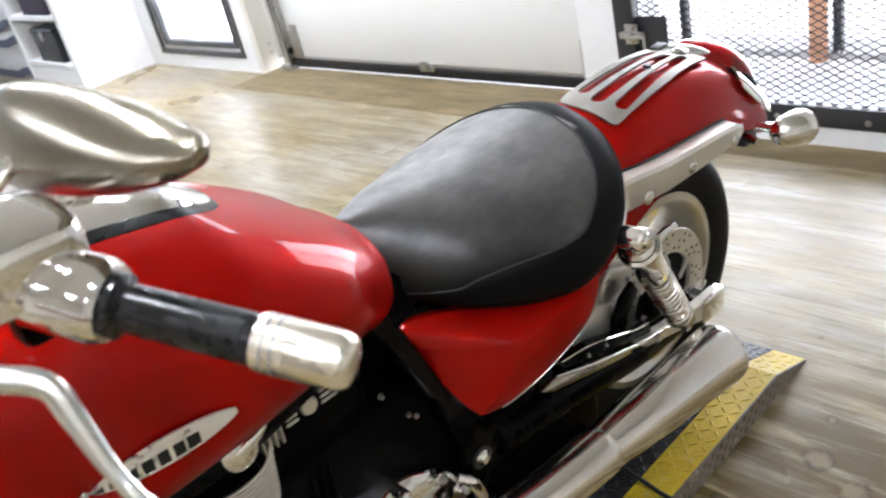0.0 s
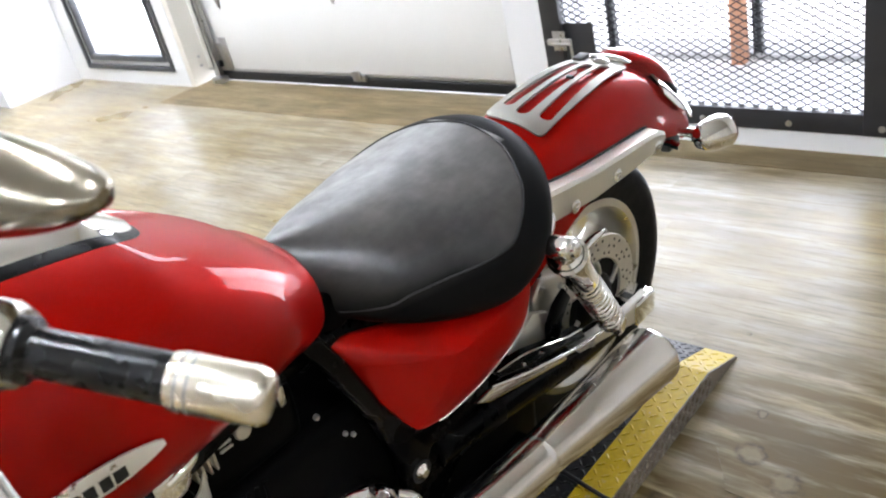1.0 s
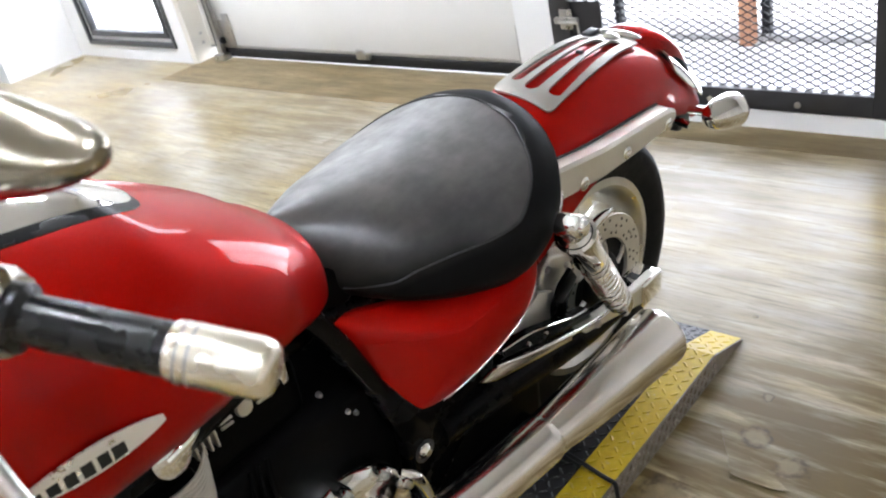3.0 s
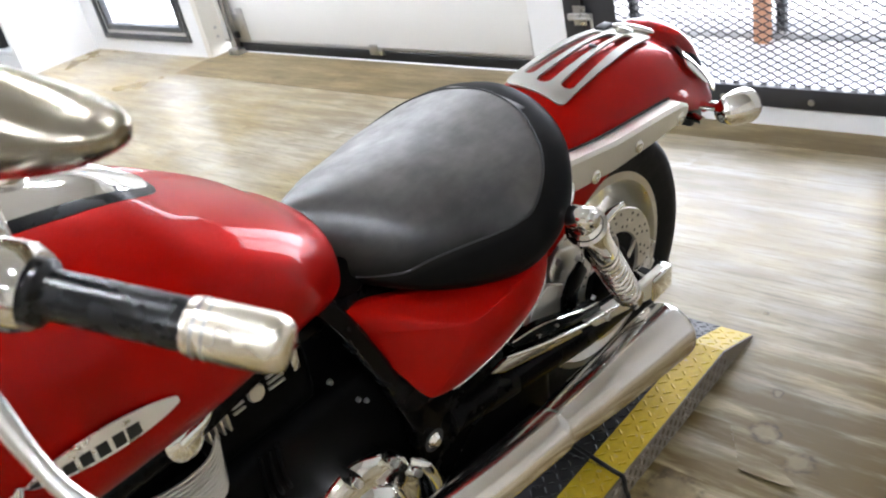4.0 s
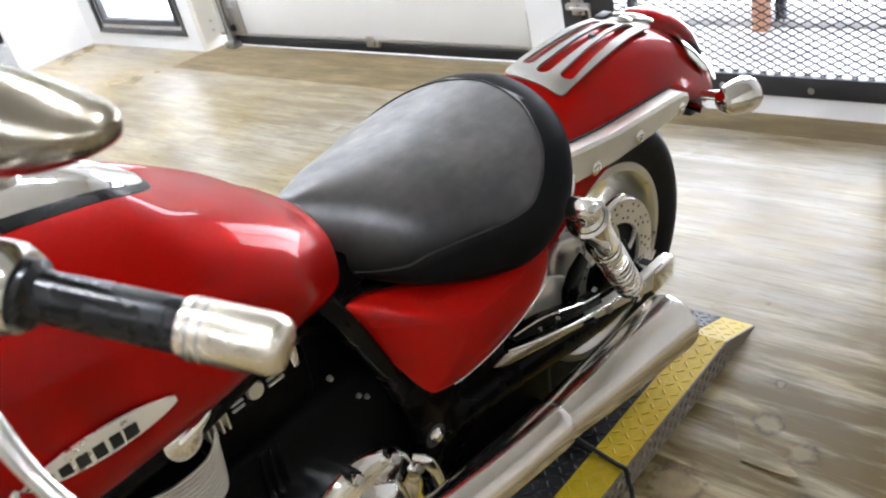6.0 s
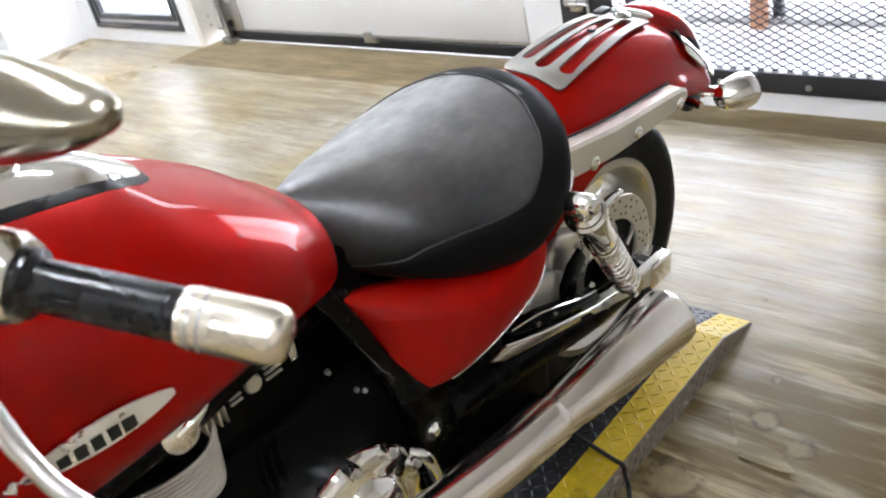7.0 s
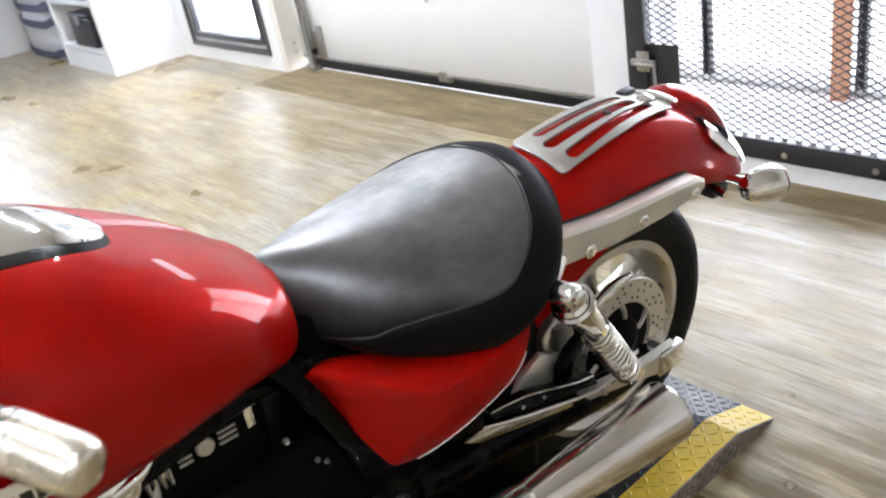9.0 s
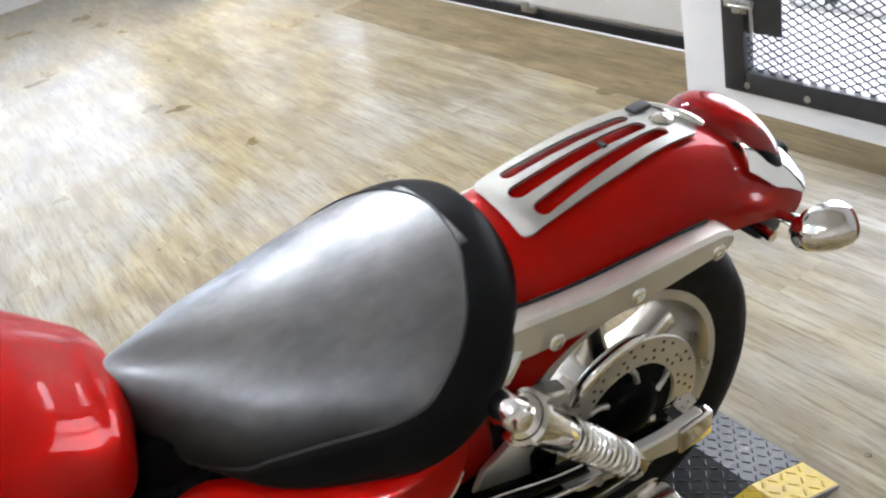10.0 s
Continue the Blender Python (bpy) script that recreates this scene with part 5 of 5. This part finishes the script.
# added block: keeps the shaded space behind the engine black, hides the deck
part("dark_filler", box_bm(0.02, 0.14, -0.64, -0.27, 0.10, 0.33, 0.03, 3), BLACKENGINE, bike, "plain black block filling the shaded space behind the engine")
part("foot_bracket", box_bm(0.10, 0.20, -0.60, -0.34, 0.20, 0.235, 0.01, 2), BLACKENGINE, bike, "black bracket")

# frame
fr = part("frame_plate", outline_bm([(-0.770, 0.738), (-0.735, 0.742), (-0.695, 0.660), (-0.645, 0.530), (-0.600, 0.450), (-0.520, 0.440), (-0.405, 0.500), (-0.390, 0.455), (-0.449, 0.345), (-0.530, 0.290), (-0.588, 0.240), (-0.632, 0.235), (-0.642, 0.410), (-0.676, 0.525), (-0.740, 0.680)], 0.030, 0, 0.115, 0.009, 3), BLACKGLOSS, bike, "black V-shaped frame casting")
# raised black ring painted for the shade of the sunk bolt seat
part("bolt_shade_ring", turned_bm([(0.010, 0.0), (0.021, 0.0), (0.022, 0.0015), (0.019, 0.003), (0.010, 0.002)], (0.145, -0.607, 0.362), (1, 0, 0), 24, closed=True), INK, fr, "dark ring for the recess shade round the bolt")
part("frame_bolt", turned_bm([(0.0, 0.010), (0.007, 0.010), (0.011, 0.006), (0.015, 0.003), (0.016, 0.0)], (0.146, -0.607, 0.362), (1, 0, 0), 20), CHROME, fr, "chrome frame bolt")
for side in (-1, 1):
    part("frame_rail", tube_bm([(side * 0.10, -1.30, 0.66), (side * 0.105, -1.0, 0.665), (side * 0.092, -0.80, 0.69), (side * 0.066, -0.62, 0.655), (side * 0.09, -0.40, 0.63), (side * 0.13, -0.25, 0.66)], 0.022, 16), BLACKGLOSS, bike, "black tubular frame rail")
part("seat_gusset", outline_bm([(-0.790, 0.750), (-0.640, 0.745), (-0.600, 0.700), (-0.655, 0.665), (-0.735, 0.640), (-0.775, 0.69)], 0.145, 0, -0.06, 0.012, 4), BLACKENGINE, bike, "matt black cover between tank and side panel")
part("under_seat_box", box_bm(-0.09, 0.09, -0.66, -0.30, 0.42, 0.66, 0.02, 3), BLACKENGINE, bike, "black battery box")
part("inner_guard", box_bm(-0.11, 0.11, -0.38, -0.27, 0.40, 0.72, 0.02, 3), RED, bike, "red inner mudguard")

# engine
eng = part("engine_block", box_bm(-0.115, 0.115, -1.28, -0.62, 0.22, 0.56, 0.03, 3), BLACKENGINE, bike, "black engine crankcase")
part("cam_cover", loft_bm([(-1.30, 0.05, 0.64, 0.60, 0.54), (-1.28, 0.085, 0.668, 0.60, 0.54), (-1.0, 0.092, 0.672, 0.61, 0.54), (-0.80, 0.092, 0.668, 0.61, 0.54), (-0.765, 0.082, 0.655, 0.60, 0.54), (-0.75, 0.05, 0.63, 0.59, 0.55)], 4, 40, 5, 5), BLACKENGINE, eng, "ribbed black cam cover")
part("oval_badge", turned_bm([(0.0, 0.004), (0.012, 0.004), (0.014, 0.0)], (0.094, -0.86, 0.640), (1, 0, 0.15), 24), SATIN, eng, "small silver oval badge")
for dz in (-0.010, 0.0, 0.010):
    for y0, y1 in ((-0.900, -0.880), (-0.840, -0.812)):
        part("chrome_strip", box_bm(0.092, 0.0965, y0, y1, 0.6385 + dz, 0.6425 + dz, 0.001, 1), SATIN, eng)
part("cover_clip", box_bm(0.086, 0.104, -0.800, -0.786, 0.636, 0.672, 0.004, 2), CHROME, eng, "chrome clip")
part("cover_clip", box_bm(0.086, 0.104, -0.925, -0.913, 0.630, 0.668, 0.004, 2), CHROME, eng, "chrome clip")
for k in range(11):
    d = 0.0072 * k
    fin = [(0.108, -1.085, 0.622 - d), (0.118, -1.03, 0.613 - d), (0.121, -0.985, 0.612 - d), (0.120, -0.955, 0.622 - d), (0.112, -0.936 - 0.0006 * k, 0.644 - 0.9 * d)]
    part("cooling_fin", tube_bm(fin, [0.0018, 0.0024, 0.0026, 0.0024, 0.0016], 8, 4), SATIN, eng, "polished cooling fin edge")
part("fin_back", box_bm(0.06, 0.112, -1.085, -0.955, 0.48, 0.618, 0.012, 2), BLACKENGINE, eng)
for k in range(4):
    y = -0.950 + k * 0.010
    part("ribbed_cap", box_bm(0.085, 0.116, y, y + 0.004, 0.628, 0.672, 0.0015, 1), SATIN, eng, "ribbed cap")
part("throttle_body", turned_bm([(0.0, 0.0), (0.026, 0.0), (0.030, 0.006), (0.028, 0.02), (0.018, 0.026), (0.0, 0.027)], (0.108, -0.985, 0.672), (1, 0.1, 0.2), 28), CHROME, eng, "round chrome throttle body cap")
part("throttle_link", tube_bm([(0.125, -0.99, 0.675), (0.128, -0.955, 0.685), (0.12, -0.935, 0.692)], [0.012, 0.008, 0.005], 12), CHROME, eng)

# chrome engine cover: dome with scalloped rim and bolts
CC = Vector((0.152, -0.778, 0.330))
prof = [(0.0, 0.048), (0.035, 0.046), (0.058, 0.039), (0.068, 0.029), (0.072, 0.022), (0.080, 0.020), (0.104, 0.017), (0.114, 0.010), (0.118, 0.0), (0.119, -0.04), (0.0, -0.04)]
cov = part("engine_cover", turned_bm(prof, CC, (1, 0, 0.12), 64), CHROME, bike, "large domed chrome engine cover")
for k in range(9):
    a = 2 * math.pi * k / 9 + 0.25
    c = CC + Vector((0.0, math.cos(a) * 0.108, math.sin(a) * 0.108))
    lug = part("lug", turned_bm([(0.0, -0.04), (0.0125, -0.04), (0.0125, 0.016), (0.010, 0.020), (0.0, 0.020)], c, (1, 0, 0.12), 18), CHROME, cov, "chrome bolt lug")
    part("bolt", turned_bm([(0.0, 0.026), (0.005, 0.026), (0.0065, 0.024), (0.0065, 0.019)], c, (1, 0, 0.12), 12), STEEL, lug)
part("breather_pipe", tube_bm([(0.152, -0.672, 0.372), (0.168, -0.652, 0.352), (0.172, -0.640, 0.310), (0.165, -0.630, 0.250)], [0.010, 0.011, 0.011, 0.010], 14), CHROME, eng, "curved chrome pipe")
for y, z in ((-0.716, 0.575), (-0.702, 0.562), (-0.756, 0.641)):
    part("engine_bolt", turned_bm([(0.0, 0.008), (0.0035, 0.007), (0.005, 0.0)], (0.113, y, z - 0.05), (1, 0, 0), 12), STEEL, eng)
for y in (-0.86, -0.875, -0.89):
    part("engine_hose", tube_bm([(0.11, y, 0.46), (0.125, y - 0.01, 0.50), (0.11, y, 0.55)], 0.004, 8), BLACKENGINE, eng)

# rear turn signals and plate bracket
for side, u in ((1, REAR_U + 0.078), (-1, REAR_U - 0.078)):
    c = Vector((u + side * 0.096, 0.262, 0.617))
    ax = Vector((side * 0.35, 0.93, 0.0))
    st = part("turn_signal", tube_bm([(u, 0.248, 0.612), (u + side * 0.03, 0.252, 0.614), (u + side * 0.075, 0.258, 0.617)], [0.011, 0.009, 0.013], 14), CHROME, bike, "chrome bullet turn signal")
    part("signal_shell", turned_bm([(0.0, -0.046), (0.014, -0.042), (0.025, -0.031), (0.0325, -0.013), (0.0365, 0.009), (0.0375, 0.026), (0.035, 0.035), (0.0, 0.036)], c, ax, 36), CHROME, st, "rounded chrome shell")
    part("signal_lens", turned_bm([(0.034, 0.035), (0.030, 0.043), (0.017, 0.049), (0.0, 0.050)], c, ax, 32), AMBER, st, "dark amber lens")
pl = part("plate_lamp", turned_bm([(0.0, -0.03), (0.014, -0.03), (0.017, -0.02), (0.018, 0.010), (0.014, 0.018), (0.0, 0.020)], (REAR_U - 0.02, 0.390, 0.608), (0, 1, -0.15), 24), BLACKENGINE, bike, "black plate lamp behind the mudguard")
part("lamp_stem", tube_bm([(REAR_U - 0.02, 0.37, 0.606), (REAR_U - 0.02, 0.352, 0.60), (REAR_U - 0.02, 0.34, 0.59)], 0.008, 10), BLACKENGINE, pl)
part("bracket_peg", tube_bm([(REAR_U + 0.085, 0.225, 0.600), (REAR_U + 0.125, 0.222, 0.596)], 0.009, 14, 1), CHROME, bike, "short chrome peg")
part("plate_bracket", box_bm(REAR_U + 0.03, REAR_U + 0.100, 0.222, 0.272, 0.572, 0.618, 0.008, 2), BLACKSTEEL, bike, "black number plate bracket")

# handlebar, left side
GI, GE = Vector((0.4216, -1.1338, 1.1280)), Vector((0.5560, -1.0484, 1.0881))
gd = (GE - GI).normalized()
hb = part("handlebar", tube_bm([(0.02, -1.30, 1.02), (0.06, -1.30, 1.09), (0.15, -1.27, 1.16), (0.28, -1.215, 1.165), tuple(GI), tuple(GI.lerp(GE, 0.9))], 0.0125, 16), CHROME, bike, "chrome handlebar")
part("grip", turned_bm([(0.0, 0.0), (0.0225, 0.0), (0.0225, 0.006), (0.0165, 0.010), (0.0170, 0.05), (0.0172, 0.106), (0.0, 0.106)], GI, gd, 36), GRIP, hb, "black rubber grip")
L = (GE - GI).length
part("grip_end", turned_bm([(0.0, 0.100), (0.0185, 0.100), (0.0195, 0.104), (0.0196, L - 0.014), (0.0190, L - 0.008), (0.0175, L - 0.0035), (0.0150, L - 0.0005), (0.0110, L + 0.001), (0.0, L + 0.0015)], GI, gd, 40), BAREND, hb, "satin chrome bar end")
part("end_groove", turned_bm([(0.0196, 0.1065), (0.0198, 0.1075), (0.0196, 0.1085), (0.0190, 0.1075)], GI, gd, 40, closed=True), STEEL, hb)
part("end_groove", turned_bm([(0.0196, 0.1135), (0.0198, 0.1145), (0.0196, 0.1155), (0.0190, 0.1145)], GI, gd, 40, closed=True), STEEL, hb)
part("switch_housing", turned_bm([(0.0, -0.062), (0.024, -0.062), (0.029, -0.055), (0.030, -0.008), (0.026, 0.0), (0.0, 0.0)], GI, gd, 36), CHROME, hb, "chrome switch housing")
part("master_cylinder", loft_bm([(-1.215, 0.008, 1.175, 1.16, 1.14), (-1.205, 0.034, 1.187, 1.16, 1.13), (-1.16, 0.038, 1.190, 1.16, 1.13), (-1.13, 0.034, 1.185, 1.16, 1.13), (-1.12, 0.01, 1.17, 1.16, 1.14)], 4, 32, 4, 4, off=0.36), CHROME, hb, "chrome reservoir")
part("switch_block", box_bm(0.345, 0.375, -1.185, -1.155, 1.095, 1.13, 0.008, 2), BLACKENGINE, hb, "dark switch block")
lev = [Vector(p) for p in ((0.40, -1.245, 1.150), (0.440, -1.228, 1.142), (0.466, -1.199, 1.130), (0.481, -1.195, 1.110), (0.501, -1.193, 1.084), (0.519, -1.189, 1.064), (0.54, -1.18, 1.045))]
part("clutch_lever", tube_bm([tuple(p) for p in lev], [0.008, 0.0085, 0.0085, 0.008, 0.0065, 0.006, 0.0065], 14, 5), BRUSHED, hb, "polished clutch lever")


def mirror():
    """Chrome mirror head: a wedge that grows taller inwards, with a crease along its front."""
    m = part("mirror", tube_bm([(0.30, -1.20, 1.15), (0.29, -1.17, 1.165), (0.28, -1.12, 1.19)], 0.006, 12), CHROME, bike, "chrome mirror stem")
    tip, inner = Vector((0.478, -1.071, 1.226)), Vector((0.170, -1.113, 1.166))
    ax = (inner - tip).normalized()
    front = Vector((0, 0, 1)).cross(ax).normalized()
    if front.y > 0:
        front = -front
    rings = []
    for k in range(41):
        s = 0.5 - 0.5 * math.cos(math.pi * k / 40)
        r = max(0.004, math.sin(math.pi * min(1.0, s * 1.02))) ** 0.33
        c = tip.lerp(inner, s)
        tall, low, deep = (0.020 + 0.052 * s) * r, (0.026 + 0.010 * s) * r, 0.030 * r
        ring = []
        for i in range(40):
            a = 2 * math.pi * i / 40
            q = sgn_pow(math.sin(a), 1.15)
            ring.append(tuple(c + front * (deep * sgn_pow(math.cos(a), 1.3 if q >= 0 else 0.5) - 0.35 * deep * max(0, q)) + Vector((0, 0, 1)) * (q * (tall if q > 0 else low))))
        rings.append(ring)
    part("mirror_shell", rings_bm(rings), MIRRORCASE, m, "wedge-shaped chrome mirror head")


mirror()


def front_end():
    """Fork, front wheel and the far half of the handlebar."""
    fa = Vector((0.0, -1.66, 0.305))
    rim = part("front_wheel", turned_bm([(0.205, -0.05), (0.224, -0.05), (0.222, -0.042), (0.205, -0.03), (0.205, 0.03), (0.222, 0.042), (0.224, 0.05), (0.205, 0.05), (0.196, 0.03), (0.196, -0.03)], fa, (1, 0, 0), 64, closed=True), SATIN, bike, "satin silver wheel rim")
    part("tyre", turned_bm([(0.222, -0.048), (0.25, -0.062), (0.275, -0.058), (0.296, -0.036), (0.304, 0.0), (0.296, 0.036), (0.275, 0.058), (0.25, 0.062), (0.222, 0.048), (0.216, 0.0)], fa, (1, 0, 0), 72, closed=True), TYRE, rim, "black front tyre")
    part("hub", turned_bm([(0.0, -0.06), (0.03, -0.06), (0.034, -0.04), (0.034, 0.04), (0.03, 0.06), (0.0, 0.06)], fa, (1, 0, 0), 28), SATIN, rim)
    for k in range(5):
        a = 2 * math.pi * k / 5
        d = Vector((0, math.cos(a), math.sin(a)))
        part("spoke", tube_bm([tuple(fa + d * 0.03), tuple(fa + d * 0.12), tuple(fa + d * 0.2)], [0.018, 0.013, 0.017], 12), BRUSHED, rim, "broad cast spoke")
    for side in (-1, 1):
        part("fork_leg", tube_bm([(side * 0.10, -1.66, 0.30), (side * 0.10, -1.55, 0.55), (side * 0.10, -1.38, 0.93)], [0.028, 0.026, 0.021], 20), CHROME, bike, "chrome telescopic fork leg")
    part("fork_yoke", box_bm(-0.125, 0.125, -1.41, -1.33, 0.93, 0.965, 0.012, 3), CHROME, bike, "chrome fork yoke")
    part("handlebar_riser", box_bm(-0.05, 0.05, -1.36, -1.29, 0.96, 1.06, 0.012, 3), CHROME, bike)
    fen = []
    for k in range(15):
        a = radians(35 + 8 * k)
        c, q = math.cos(a), math.sin(a)
        fen.append([(0.072 * math.cos(f), fa.y + c * (0.318 + 0.016 * math.sin(f)), fa.z + q * (0.318 + 0.016 * math.sin(f))) for f in [math.pi * i / 16 for i in range(17)]])
    bm = rings_bm(fen, closed=False, cap=False)
    bm.normal_update()
    bmesh.ops.solidify(bm, geom=bm.faces[:], thickness=0.004)
    part("front_fender", bm, RED, bike, "glossy red front mudguard")
    far = part("handlebar", tube_bm([(-0.02, -1.30, 1.02), (-0.06, -1.30, 1.09), (-0.15, -1.27, 1.16), (-0.28, -1.215, 1.165), (-0.415, -1.138, 1.130), (-0.53, -1.065, 1.096)], 0.0125, 16), CHROME, bike, "chrome handlebar")
    part("grip", tube_bm([(-0.42, -1.134, 1.128), (-0.55, -1.052, 1.09)], 0.0172, 24, 1), GRIP, far, "black rubber grip")


front_end()
part("side_stand", tube_bm([(0.11, -0.86, 0.26), (0.17, -0.87, 0.14), (0.235, -0.88, 0.045)], [0.014, 0.012, 0.012], 12), BLACKSTEEL, bike, "black side stand")
part("stand_foot", box_bm(0.215, 0.265, -0.91, -0.85, 0.028, 0.040, 0.004), BLACKSTEEL, bike)

# ---------------------------------------------------------------- floor
base_floor = structure("floor", box_bm(FX0, FX1, FY0, 3.30, -0.12, -0.006), CONCRETE, "pale wood-look vinyl plank floor", "floor")
PLW, PLL = 0.182, 1.22


def plank_mesh(name, w, l, material):
    bm = box_bm(0.0, l, 0.0, w, -0.006, 0.0)
    return mesh_of(name, bm, material, False)


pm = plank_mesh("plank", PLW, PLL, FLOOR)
rng = random.Random(11)
rest = bmesh.new()
y = 2.80 - PLW
while y > FY0 - PLW:
    x = FX0 - rng.random() * PLL
    while x < FX1:
        x0, x1 = max(x, FX0), min(x + PLL, FX1)
        if y > -0.4 and x1 > FX0 + 0.2 or (x > -3 and y > -1.2):
            ob = new("plank", pm)
            ob.parent = base_floor
            ob.location = (x0, y, 0.0)
            ob.scale.x = (x1 - x0) / PLL
        else:
            box_bm(x0, x1, max(y, FY0), y + PLW, -0.006, 0.0, bm=rest)
        x += PLL
    y -= PLW
for x0, x1, y0, y1 in ((FX0, -4.89, 2.80, 3.02), (-2.05, FX1, 2.80, GATE_Y)):
    box_bm(x0, x1, y0 + 0.001, y1, -0.006, 0.0, bm=rest)
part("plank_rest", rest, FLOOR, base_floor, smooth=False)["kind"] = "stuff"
sm = plank_mesh("threshold_plank", 0.212, 1.45, STRIP)
sg = plank_mesh("threshold_plank", 0.154, 1.45, STRIP)
for ix in range(2):
    for iy in range(2):
        ob = new("threshold_plank", sm)
        ob.parent = base_floor
        ob.location = (-4.92 + ix * 1.45, 2.736 + iy * 0.212, 0.002)
for ix in range(3):
    ob = new("threshold_plank", sg)
    ob.parent = base_floor
    ob.location = (-2.02 + ix * 1.45, 2.690, 0.002)
tagged(base_floor, "pale wood-look vinyl plank floor with a darker strip by the door")


def lifted_flap():
    """A torn tongue of vinyl whose tip has come up from the floor."""
    a, tip, b = Vector((-0.462, 1.335, 0.0006)), Vector((-0.277, 1.226, 0.009)), Vector((-0.398, 1.224, 0.0006))

    def fn(p, q):
        w = (1 - p) ** 0.8
        mid = a.lerp(b, 0.5).lerp(tip, p)
        v = mid + (a.lerp(b, q) - a.lerp(b, 0.5)) * w
        v.z = 0.0020 + 0.008 * p ** 1.5 + 0.002 * q * (1 - p)
        v.x += 0.006 * math.sin(9 * p + 2 * q)
        return v
    return patch_bm(fn, 14, 5, 0.001)


part("lifted_flap", lifted_flap(), FLOOR, base_floor, "torn vinyl tongue lifting off the floor")
